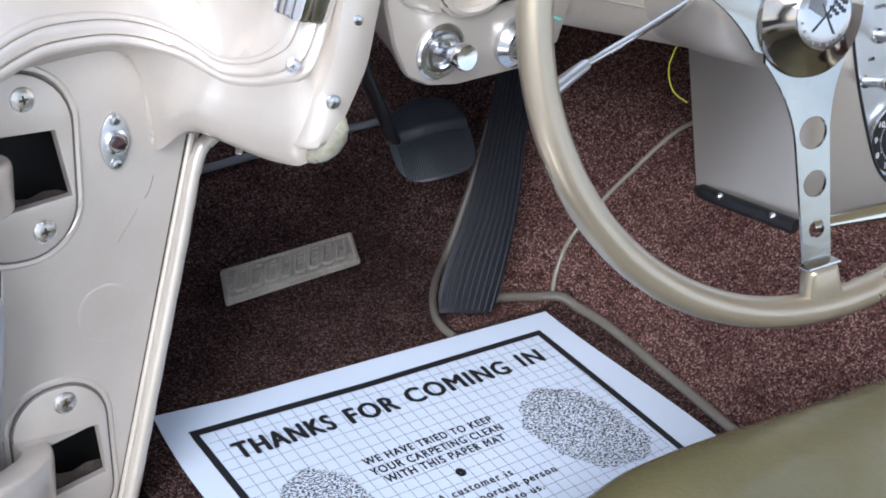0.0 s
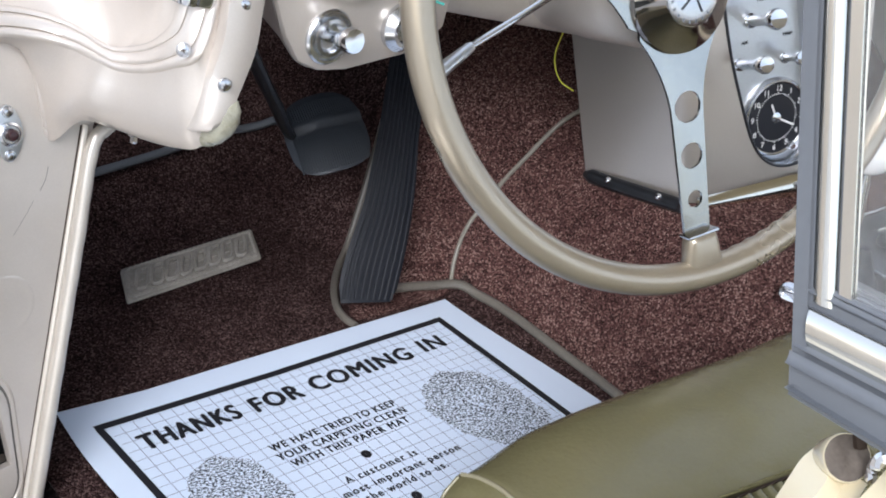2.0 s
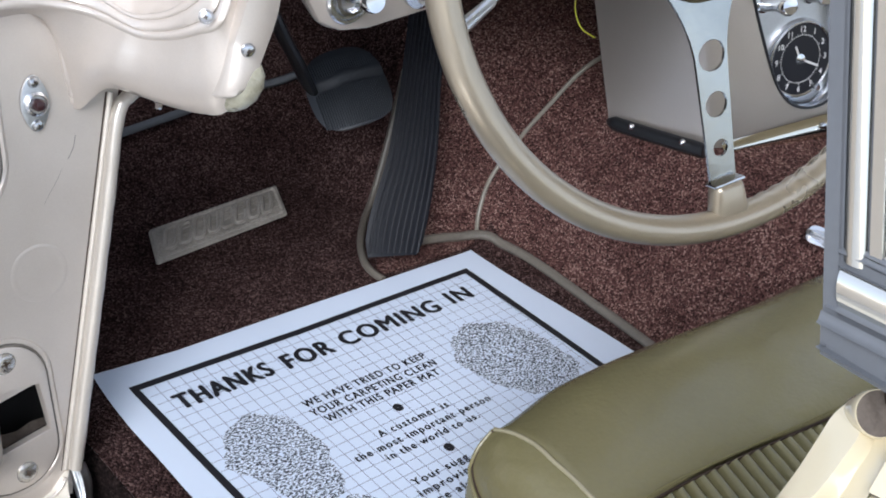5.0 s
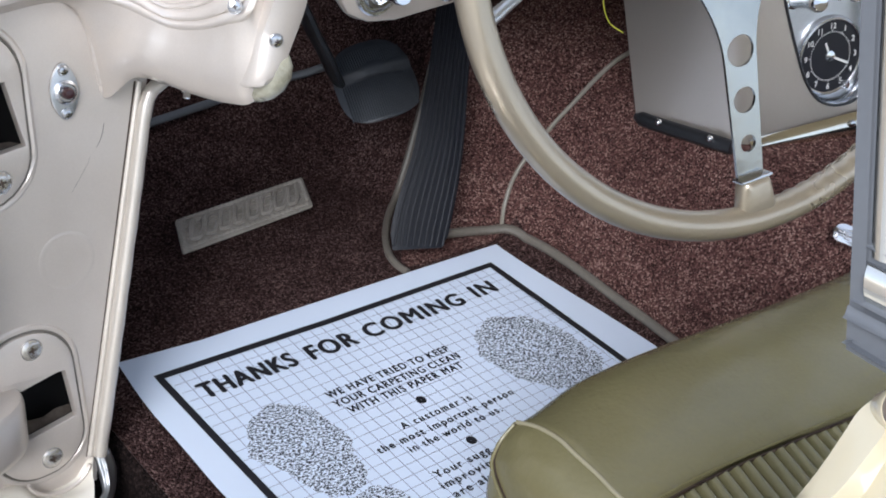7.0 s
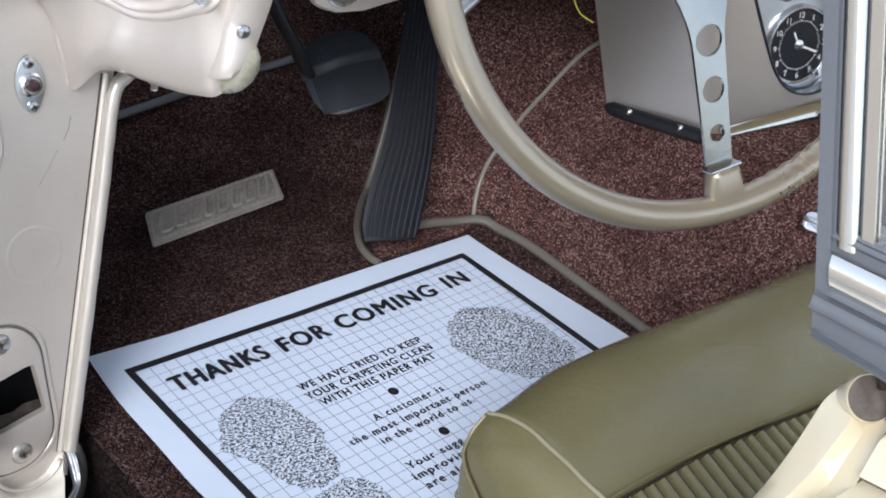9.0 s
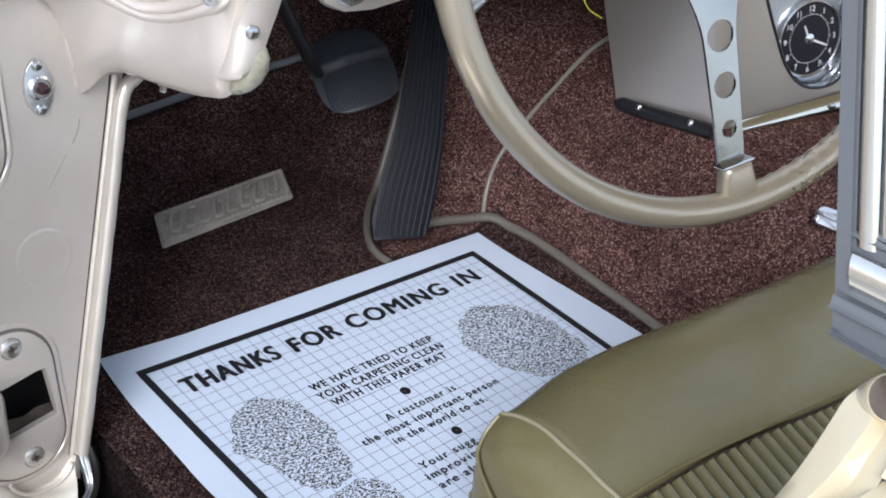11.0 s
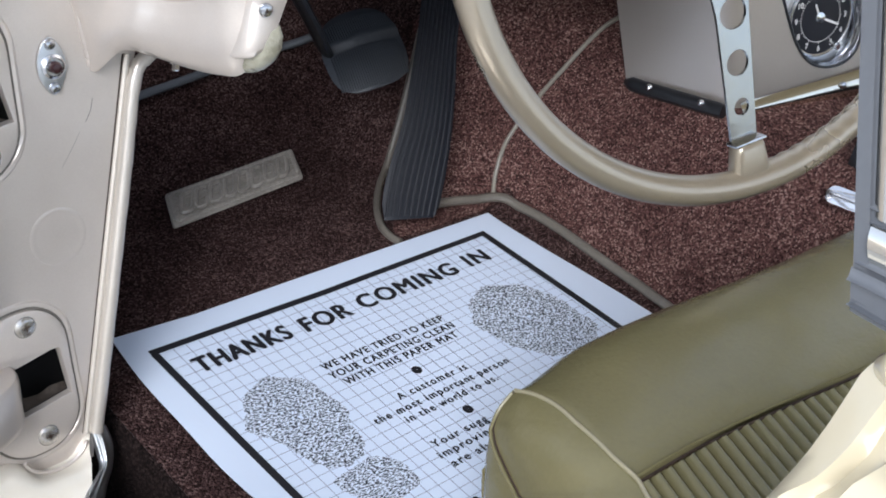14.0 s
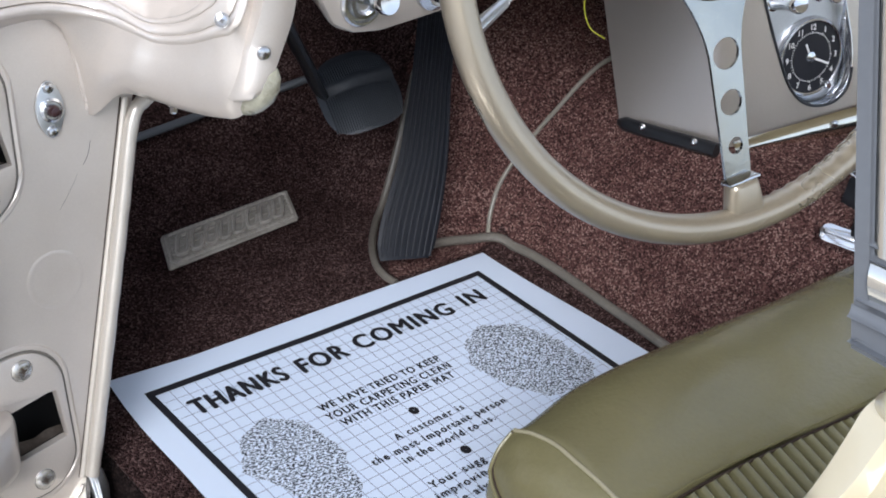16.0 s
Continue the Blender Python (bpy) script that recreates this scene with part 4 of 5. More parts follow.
for k in range(9):
    u = -0.84 + 1.68 * k / 8
    pp = []
    for i in range(15):
        s = 0.015 + 0.97 * i / 14
        w = 0.0265 + 0.004 * math.sin(math.pi * min(1, s * 1.5)) - 0.003 * s
        pp.append(A + along * (L * s + (1 - s) ** 8 * 0.0045 * u) + side * (w * (u + (0.40 * ease(0.05, 0.42, s) * (1 - u) / 2))) + nrm * (0.0012 + 0.006 * math.sin(math.pi * s)))
    part("rib", tube(pp, 0.0013, 6), PEDAL, pad)

# ---- carpet bindings and heel plate ----
def binding(name, label, pts, r, lift, mat=None):
    tagged(part(name, tube(laid(pts, lift), r, 10), mat or BINDING), label, "carpet binding")


binding("carpet_binding", "taupe vinyl carpet binding round the accelerator foot", [(0.405, 0.174), (0.3806, 0.1544), (0.3342, 0.1212), (0.299, 0.0871), (0.2795, 0.0592), (0.2738, 0.040), (0.2753, 0.0256)], 0.0036, -0.004)
binding("carpet_binding", "taupe vinyl carpet binding along the tunnel foot", [(0.338, 0.0545), (0.352, 0.0525), (0.377, 0.0455), (0.396, 0.036), (0.4085, 0.020), (0.4135, -0.008), (0.4150, -0.04), (0.4150, -0.07), (0.4145, -0.11), (0.4145, -0.144), (0.414, -0.171), (0.413, -0.30)], 0.0046, 0.002)
binding("carpet_seam", "thin pale stitched seam up the tunnel carpet", [(0.402, 0.035), (0.412, 0.046), (0.426, 0.052), (0.451, 0.046), (0.476, 0.037), (0.512, 0.028), (0.535, 0.03)], 0.0021, 0.0, WELT)
binding("carpet_binding", "dark grey rubber carpet binding across the toe board", [(0.0, 0.262), (0.12, 0.278), (0.16, 0.282), (0.228, 0.289), (0.30, 0.298), (0.330, 0.298), (0.351, 0.286), (0.366, 0.270)], 0.0042, 0.004, SEAL)

hp = thing("heel_plate", "grey beige moulded heel plate with raised letter shapes on carpet", "heel plate")
ex, ey = Vector((0.155, 0.0170, 0.001)).normalized(), Vector((0.0197, 0.0468, 0.003)).normalized()
hm = Matrix((ex, ey, ex.cross(ey).normalized())).transposed().to_4x4()
hm.translation = (0.1900, 0.1622, 0.002)
part("base", plate_shape(rounded(0.0770, 0.0243, 0.003), 0.0026, hm @ pose(0, 0, -0.0012), 0.001), PLATE, hp)
rim = [(x, -0.0196) for x in [-0.069 + 0.002 * k for k in range(70)]] + [(0.0725, y) for y in [-0.017 + 0.002 * k for k in range(18)]]
rim += [(-x, -y) for x, y in rim]
part("raised_border", tube([hm @ Vector((x, y, 0.0026)) for x, y in rim], [0.0014 + 0.0008 * (k % 3 == 0) for k in range(len(rim))], 6, True), PLATE, hp)
# eight slanted raised loops stand for the emblem
for k in range(8):
    x0 = -0.0570 + 0.0163 * k
    w = 0.0058 if k % 4 == 3 else 0.0066
    gap = (None, 2, 3, 7)[k % 4]
    loop = []
    for j in range(24):
        a = 2 * math.pi * j / 24
        ca, sa = math.cos(a), math.sin(a)
        px = w * math.copysign(abs(ca) ** 0.55, ca)
        py = 0.0132 * math.copysign(abs(sa) ** 0.55, sa)
        loop.append(hm @ Vector((x0 + px + 0.22 * py, py, 0.0034)))
    if gap is None:
        bm = tube(loop, 0.0022, 6, True)
    else:
        bm = tube(loop[gap + 2:] + loop[:gap - 1], 0.0022, 6)
    part("emblem_loop", bm, PLATE, hp)
for k in range(3):
    y = -0.0085 + 0.0085 * k
    part("cross_rib", tube([hm @ Vector((-0.069 + 0.0046 * j, y + 0.0006 * (j % 2), 0.0016)) for j in range(31)], 0.0009, 5), PLATE, hp)

# ---- paper mat ----
mat_ob = thing("paper_floor_mat", "white printed paper floor mat with black border on carpet", "paper mat")
MZ = -0.0016


def sheet_z(x, y):
    return MZ + 0.0012 * (1 + math.sin(9 * x + 14 * y)) * 0.5


rows = []
for j in range(45):
    y = 0.0218 - 0.3818 * j / 44
    l = -0.0155 - 0.0072 * math.sin(math.pi * max(0.0, min(1, (0.026 - y) / 0.23))) ** 0.6 + 0.0006 * math.sin(60 * y)
    rr = 0.384 + 0.02 * ease(0.03, -0.2, y)
    rows.append([Vector((l + (rr - l) * i / 40, y + 0.005 * max(0, 1 - j / 6) * max(0, 1 - i / 7), sheet_z(l + (rr - l) * i / 40, y))) for i in range(41)])
part("sheet", thicken(loft(rows), 0.0004), PAPER, mat_ob)


def strip(x0, y0, x1, y1, w, lift):
    n = max(2, int(math.hypot(x1 - x0, y1 - y0) / 0.012))
    dx, dy = x1 - x0, y1 - y0
    q = math.hypot(dx, dy)
    px, py = -dy / q * w / 2, dx / q * w / 2
    r1, r2 = [], []
    for i in range(n + 1):
        x, y = x0 + dx * i / n, y0 + dy * i / n
        r1.append((x + px, y + py, sheet_z(x + px, y + py) + lift))
        r2.append((x - px, y - py, sheet_z(x - px, y - py) + lift))
    return r1, r2


BY = -0.345
for x0, y0, x1, y1 in ((-0.0012, -0.0027, 0.16, -0.0054), (0.16, -0.0054, 0.356, -0.0033), (0.0016, -0.0055, 0.007, BY), (0.3525, -0.0055, 0.366, BY), (0.0, BY, 0.366, BY)):
    part("border_line", loft(strip(x0, y0, x1, y1, 0.0076 if x0 > 0.3 else 0.0062, 0.0010)), INK, mat_ob)
for k in range(1, 32):
    x = 0.0055 + 0.0111 * k
    part("grid_line", loft(strip(x, -0.007, x + 0.0085 * x, BY, 0.0006, 0.0008)), RULE, mat_ob, smooth=False)
for k in range(1, 33):
    y = -0.006 - 0.0103 * k
    part("grid_line", loft(strip(0.007, y, 0.352, y, 0.0005, 0.0008)), RULE, mat_ob, smooth=False)


def words(text, cx, base, width, cap, left=None, bold=0.0, spacing=1.0):
    """Printed words, overprinted a little to either side for a bold face."""
    cu = bpy.data.curves.new("words", "FONT")
    cu.body, cu.size, cu.space_character = text, 1.0, spacing
    ob = new("lettering", cu)
    bpy.context.view_layer.update()
    me = bpy.data.meshes.new_from_object(ob.evaluated_get(bpy.context.evaluated_depsgraph_get()))
    bpy.data.objects.remove(ob)
    bpy.data.curves.remove(cu)
    xs_ = [v.co.x for v in me.vertices]
    x0, x1 = min(xs_), max(xs_)
    sx, sy = (width - 2 * bold) / (x1 - x0), (cap - bold) / 0.69
    x_start = cx - width / 2 if left is None else left
    bm = bmesh.new()
    for k, (ox, oy) in enumerate(((-bold, 0), (bold, 0), (0, -bold * 0.5), (0, bold * 0.5))):
        bm.from_mesh(me)
        bm.verts.ensure_lookup_table()
        for v in bm.verts[-len(me.vertices):]:
            x, y = x_start + bold + (v.co.x - x0) * sx + ox, base + v.co.y * sy + oy
            v.co = (x, y, sheet_z(x, y) + 0.0014 + 0.00004 * k)
    bpy.data.meshes.remove(me)
    return part("lettering", bm, INK, mat_ob, smooth=False)


words("THANKS", 0, -0.0405, 0.0870, 0.0178, 0.0190, 0.0011, 1.17)
words("FOR", 0, -0.0412, 0.0485, 0.0178, 0.1182, 0.0011, 1.17)
words("COMING", 0, -0.0402, 0.1115, 0.0178, 0.1772, 0.0011, 1.17)
words("IN", 0, -0.0385, 0.0272, 0.0178, 0.3030, 0.0011, 1.17)
words("WE HAVE TRIED TO KEEP", 0.1645, -0.0848, 0.127, 0.0074, None, 0.00030, 1.2)
words("YOUR CARPETING CLEAN", 0.1650, -0.0960, 0.130, 0.0074, None, 0.00030, 1.2)
words("WITH THIS PAPER MAT", 0.1650, -0.1068, 0.118, 0.0074, None, 0.00030, 1.2)
words("A customer is", 0.1660, -0.1405, 0.072, 0.0072, None, 0.00030, 1.3)
words("the most important person", 0.1675, -0.1525, 0.141, 0.0072, None, 0.00030, 1.3)
words("in the world to us.", 0.1670, -0.1632, 0.096, 0.0072, None, 0.00030, 1.3)
words("Your sugg", 0, -0.1935, 0.056, 0.0072, 0.1180, 0.00030, 1.3)
words("improvin", 0, -0.2045, 0.050, 0.0072, 0.1145, 0.00030, 1.3)
words("are alw", 0, -0.2155, 0.043, 0.0072, 0.117, 0.00030, 1.3)
words("AS", 0, -0.262, 0.032, 0.0178, 0.098, 0.0008)
for x, y in ((0.1643, -0.1208), (0.1685, -0.1757)):
    part("bullet_dot", loft([[(x + r * math.cos(2 * math.pi * k / 20), y + r * math.sin(2 * math.pi * k / 20), sheet_z(x, y) + 0.0015) for k in range(20)] for r in (0.0044, 0.0003)], closed=True), INK, mat_ob)


def foot(pts, lift=0.0011):
    c = spline([(x, y, 0) for x, y in pts], 5)
    cx, cy = sum(p.x for p in c) / len(c), sum(p.y for p in c) / len(c)
    rows = []
    for s in (1.0, 0.8, 0.55, 0.3, 0.05):
        row = []
        for k, p in enumerate(c[:-1]):
            e = 1 + (0.035 * math.sin(k * 7.3) + 0.02 * math.sin(k * 3.1)) * (s == 1.0)
            x, y = cx + (p.x - cx) * s * e, cy + (p.y - cy) * s * e
            row.append((x, y, sheet_z(x, y) + lift))
        rows.append(row)
    part("footprint", loft(rows, closed=True), SPECKLE, mat_ob, "speckled black shoe print")


foot([(0.026, -0.084), (0.046, -0.070), (0.068, -0.073), (0.084, -0.092), (0.088, -0.125), (0.080, -0.147), (0.074, -0.168), (0.040, -0.170), (0.028, -0.137), (0.014, -0.108), (0.026, -0.084)])
foot([(0.033, -0.181), (0.060, -0.176), (0.078, -0.178), (0.088, -0.196), (0.085, -0.213), (0.059, -0.218), (0.040, -0.203), (0.033, -0.181)])
foot([(0.256, -0.085), (0.280, -0.068), (0.304, -0.070), (0.328, -0.085), (0.340, -0.112), (0.343, -0.145), (0.336, -0.165), (0.300, -0.172), (0.272, -0.160), (0.256, -0.137), (0.247, -0.107), (0.256, -0.085)])

# ---- driver's seat cushion ----
seat = thing("seat_cushion", "olive vinyl seat cushion with rounded front and pleated centre", "car seat")
SX0, SX1, SF = 0.040, 0.47, -0.280


PIPE = [(0.060, -0.2875, 0.151), (0.058, -0.302, 0.160), (0.056, -0.320, 0.166), (0.052, -0.338, 0.169), (0.049, -0.355, 0.171), (0.046, -0.370, 0.172), (0.045, -0.387, 0.1715), (0.038, -0.405, 0.171), (0.026, -0.46, 0.171), (0.016, -0.62, 0.171), (0.012, -0.80, 0.17)]
pipe = spline(PIPE, 5)
seam_ = spline([(0.060, -0.2872, 0.151), (0.052, -0.2869, 0.1418), (0.047, -0.2885, 0.1325), (0.044, -0.2914, 0.1296), (0.040, -0.2988, 0.1264), (0.036, -0.3110, 0.1228), (0.032, -0.3253, 0.1191), (0.029, -0.3385, 0.1179), (0.020, -0.42, 0.112), (0.012, -0.60, 0.10), (0.006, -0.80, 0.10)], 5)
front = [(-0.322, 0.012), (-0.306, 0.05), (-0.293, 0.09), (-0.2850, 0.125), (-0.287, 0.149), (-0.306, 0.163), (-0.335, 0.1705), (-0.365, 0.172), (-0.3865, 0.1700)]
prof = spline([(0, y, z) for y, z in front], 6)


def end_x(p):
    """Where the front roll ends towards the door."""
    if p.z < 0.151 and p.y > -0.29:
        return 0.046 + 0.014 * ease(0.02, 0.14, p.z)
    if p.z < 0.12:
        return 0.046
    return 0.060 - 0.016 * ease(-0.295, -0.39, p.y)


def seam_y(x):
    """Where the pleated insert meets the front roll."""
    return -0.3885 - 0.011 * ease(0.10, 0.26, x) - 0.045 * max(0.0, x - 0.045)


rows = []
for i in range(33):
    s = (i / 32) ** 1.8
    sag = 0.006 * math.sin(math.pi * s)
    tuck = 0.003 * max(0, 1 - i / 1.5)
    rows.append([Vector((end_x(p) + (SX1 - end_x(p)) * s, p.y + (0.0075 * ease(0.0, 0.16, s) - 0.012 * ease(0.15, 0.7, s)) * ease(-0.36, -0.30, p.y) + (seam_y(end_x(p) + (SX1 - end_x(p)) * s) + 0.3885) * ease(-0.33, -0.3865, p.y) - tuck * 0.5, p.z + sag - tuck * 0.6 - 0.0016 * abs(math.sin(9 * s + 40 * p.y)) * s * (1 - s))) for p in prof])
part("bolster", loft(rows), VINYL, seat, split=60)
# almond-shaped end panel between the piping and the dark side seam
rows = []
for q in range(9):
    u = q / 8
    rows.append([a.lerp(b, u) + Vector((-0.62, -0.30, 0.40)) * (0.95 * (a - b).length * u * (1 - u)) for a, b in zip(pipe, seam_)])
part("end_panel", loft(rows), VINYL, seat, split=60)
rows = []
for q in range(15):
    u = (q / 14) ** 1.6
    rows.append([Vector((p.x - 0.0035 * math.sin(math.pi * u * 0.85), p.y + 0.0045 * ease(-0.34, -0.295, p.y) * math.sin(math.pi * min(0.5, u * 3)) - 0.27 * (p.z - 0.01) * u, p.z * (1 - u) + 0.01 * u)) for p in seam_])
part("side_boxing", loft(rows), VINYL, seat, split=60)
part("welt", tube([p + Vector((-0.0006, 0, 0.0008)) for p in pipe], 0.0013, 8), PIPING, seat, "paler vinyl piping along the top edge")
part("seam", tube(seam_, 0.0008, 8), DEEPBROWN, seat, "dark sewn side seam")
part("side_welt", tube([p + Vector((-0.0016, 0.0006, -0.0014)) for p in seam_], 0.0012, 8), VINYL, seat)
part("front_welt", tube([Vector((end_x(p) + 0.0002, p.y + 0.0005, p.z)) for p in prof if p.z < 0.151], 0.0016, 8), VINYL, seat)
# pleated insert
for k in range(62):
    x = SX0 + 0.004 + 0.0094 * k
    rows = []
    y_front = seam_y(x)
    for j in range(9):
        y = y_front - 0.405 * (0.0 if j == 0 else (0.005 if j == 1 else (j - 1) / 7))
        rows.append([Vector((x + 0.0094 * q / 6 + 0.36 * (y - y_front), y, 0.1672 + (0.0024 if j == 0 else 0.0058) * math.sin(math.pi * q / 6) ** 0.5 + 0.004 * math.sin(math.pi * min(1, k / 44)))) for q in range(7)])
    part("pleat", loft(rows), VINYL, seat)
part("cross_seam", tube(spline([(x, seam_y(x) + 0.0004, z) for x, z in ((0.044, 0.1705), (0.10, 0.1722), (0.18, 0.174), (0.26, 0.175), (0.36, 0.174), (SX1, 0.171))], 8), 0.0010, 6), DEEPBROWN, seat, "dark sewn cross seam")
part("cross_fold", tube(spline([(x, seam_y(x) + 0.0034, z) for x, z in ((0.046, 0.1722), (0.10, 0.1742), (0.18, 0.1762), (0.26, 0.177), (0.36, 0.176), (SX1, 0.173))], 8), 0.0009, 8), VINYL, seat)
part("base", block((SX0 + 0.015, -0.80, 0.006), (SX1, -0.33, 0.155), 0.01), VINYL, seat)

# ---- centre console ----
console = thing("center_console", "beige centre console with brushed panel and chrome lower trim", "console")


def ground_at(x, y, lift=0.0):
    return Vector((x, y, floor_height(x, y) + lift))


b0, b1, b2, b3 = ground_at(0.4893, -0.018), ground_at(0.4936, -0.052), ground_at(0.503, -0.125), ground_at(0.62, -0.18)
t0, t1, t2, t3 = Vector((0.461, 0.040, 0.30)), Vector((0.464, 0.0, 0.321)), Vector((0.47, -0.075, 0.36)), Vector((0.60, -0.12, 0.40))


def corner(a, b, c):
    """A rounded corner at b between a and c."""
    p, q = b.lerp(a, 0.22), b.lerp(c, 0.13)
    return [(p * (1 - t) ** 2 + b * 2 * t * (1 - t) + q * t * t) for t in (0, 0.17, 0.33, 0.5, 0.67, 0.83, 1)]


low = [b0 + Vector((0.08, 0.02, 0.0)), b0, b1] + corner(b1, b2, b3) + [b3, b3 + Vector((0.06, -0.01, 0)), b3 + Vector((0.1, 0.1, 0))]
high = [t0 + Vector((0.08, 0.02, 0.0)), t0, t1] + corner(t1, t2, t3) + [t3, t3 + Vector((0.06, -0.01, 0)), t3 + Vector((0.1, 0.1, 0))]
CN = Vector((-0.45, -0.881, 0.146)).normalized()
CM = basis(b2, b3 - b2, CN)
CI = CM.inverted()


def on_face(x, y, d=0.0):
    """A place on the console's slightly twisted face, d proud of it."""
    return CM @ Vector((x, y, d - 0.0129 * (x / 0.1354) * (y / 0.221)))


# mouth of the recess that holds the control plate
MOUTH = [(0.031, 0.203), (0.0245, 0.199), (0.0225, 0.190), (0.0232, 0.176), (0.033, 0.133), (0.0443, 0.0958), (0.0555, 0.0629), (0.0625, 0.0475), (0.072, 0.0345), (0.083, 0.0268), (0.096, 0.0238), (0.11, 0.0255), (0.1205, 0.0335), (0.1252, 0.045), (0.1262, 0.06), (0.1245, 0.08), (0.1215, 0.0938), (0.1156, 0.12), (0.108, 0.16), (0.102, 0.19), (0.099, 0.199), (0.092, 0.203)]
mouth = spline([Vector((x, y, 0)) for x, y in MOUTH + MOUTH[:1]], 3)[:-1]
bm = loft([low, [a.lerp(b, 0.5) for a, b in zip(low, high)], high])
bm.verts.ensure_lookup_table()
n = len(low)
ring_v = [bm.verts[k] for k in (9, 10, n + 10, 2 * n + 10, 2 * n + 9, n + 9)]
bmesh.ops.delete(bm, geom=[fc for fc in bm.faces if all(v in ring_v for v in fc.verts)], context="FACES_ONLY")
bmesh.ops.delete(bm, geom=[e for e in bm.edges if ring_v[2] in e.verts and ring_v[5] in e.verts], context="EDGES")
hv = [bm.verts.new(on_face(p.x, p.y)) for p in mouth]
edges = [bm.edges.get((ring_v[k], ring_v[(k + 1) % 6])) or bm.edges.new((ring_v[k], ring_v[(k + 1) % 6])) for k in range(6)]
edges += [bm.edges.new((hv[k], hv[(k + 1) % len(hv)])) for k in range(len(hv))]
got = bmesh.ops.triangle_fill(bm, use_beauty=True, use_dissolve=False, edges=edges)
flat_mouth = [(p.x, p.y) for p in mouth]
bmesh.ops.delete(bm, geom=[fc for fc in got["geom"] if isinstance(fc, bmesh.types.BMFace) and inside(CI @ fc.calc_center_median(), flat_mouth)], context="FACES_ONLY")
part("shell", bm, CONSOLE, console, split=25)
part("rubber_edge", tube(spline([b0 + Vector((0, 0, -0.002)), b1 + Vector((-0.003, 0, -0.003)), b2 + Vector((-0.006, 0.004, -0.002))], 8), [0.003, 0.005] + [0.0068] * 15, 12), BLACK, console, "black rubber lower edge with bright rivets")
for q in (b0.lerp(b1, 0.8), b1.lerp(b2, 0.62)):
    bm = bmesh.new()
    bmesh.ops.create_uvsphere(bm, u_segments=14, v_segments=10, radius=0.0032)
    bmesh.ops.translate(bm, vec=q + Vector((-0.011, -0.004, 0.003)), verts=bm.verts)
    part("rivet", bm, CHROME, console)
rows = []
for k in range(25):
    x = 0.006 + 0.156 * k / 24
    top_y = 0.0060 + 0.0120 * min(1.0, x / 0.133)
    rows.append([CM @ Vector((x, -0.007 + (top_y + 0.007) * q / 8, 0.001 + 0.0085 * math.sin(math.pi * (0.06 + 0.88 * q / 8)) ** 0.55 - 0.002 * q / 8)) for q in range(9)])
part("chrome_trim", loft(rows), TINTCHROME, console, "broad polished lower trim, tinted yellow for its reflections", split=60)
screw(console, CM @ Vector((0.105, 0.008, 0.0095)), CN, 0.0032)

# console face: recessed brushed plate with clock, knobs and lettering
DEEP = -0.019
cxm, cym = sum(p.x for p in mouth) / len(mouth), sum(p.y for p in mouth) / len(mouth)


def wall_ring(shrink, depth):
    return [CM @ Vector((p.x + (cxm - p.x) * shrink, p.y + (cym - p.y) * shrink * 0.5, depth)) if depth < -0.012 else on_face(p.x + (cxm - p.x) * shrink, p.y + (cym - p.y) * shrink * 0.5, depth) for p in mouth]


part("recess_wall", loft([wall_ring(-0.012, 0.0008), wall_ring(0.012, 0.0010), wall_ring(0.03, -0.001), wall_ring(0.06, -0.006), wall_ring(0.09, DEEP)], closed=True), CHROME, console, "polished wall of the recess")
face = part("face_plate", plate_shape([(p.x + (cxm - p.x) * 0.085, p.y + (cym - p.y) * 0.042) for p in mouth], 0.002, CM @ pose(0, 0, DEEP - 0.001), 0), BRUSHED, console, "brushed aluminium control plate")
part("plate_edge", tube([on_face(p.x, p.y, 0.0006) for p in mouth[6:42]], 0.0013, 8), BLACK, console, "dark joint round the recess")
KM = CM @ pose(0.0907, 0.0664, -0.013) @ Matrix.Diagonal((0.76, 0.87, 1, 1))
clock = part("clock", lathe([(0.0425, -0.005), (0.0422, -0.001), (0.0410, 0.0008), (0.0392, 0.0014), (0.0380, 0.0008), (0.0375, -0.0005), (0.0375, -0.0054)], KM, 56), STEEL, console, "round black clock in a bright bezel")
part("dial", lathe([(0.0379, -0.0006), (0.0260, -0.0008), (0.0225, -0.0016), (0.001, -0.0052)], KM, 48), DIAL, clock)
for k in range(60):
    a = 2 * math.pi * k / 60
    d = Vector((math.cos(a), math.sin(a), 0))
    part("minute_mark", tube([KM @ (d * 0.0250 + Vector((0, 0, -0.0004))), KM @ (d * (0.0275 if k % 5 == 0 else 0.0264) + Vector((0, 0, -0.0004)))], 0.0004, 4), WHITE, clock)
part("hour_hand", block((-0.0011, 0.003, 0), (0.0011, 0.0175, 0.0006), 0, 1, None, KM @ pose(0, 0, -0.0016, 8, 0, 30)), WHITE, clock)
part("minute_hand", block((-0.0011, 0.003, 0), (0.0011, 0.0240, 0.0006), 0, 1, None, KM @ pose(0, 0, -0.0012, 8, 0, -112)), WHITE, clock)
part("hand_boss", lathe([(0.0118, -0.0048), (0.0112, -0.0026), (0.0066, -0.0016), (0.0056, 0.0002), (0.0012, 0.0012)], KM, 24), CHROME, clock)
part("set_knob", lathe([(0.0045, -0.002), (0.0045, 0.006), (0.003, 0.008)], KM @ pose(0.020, -0.031, 0), 14), CHROME, clock)


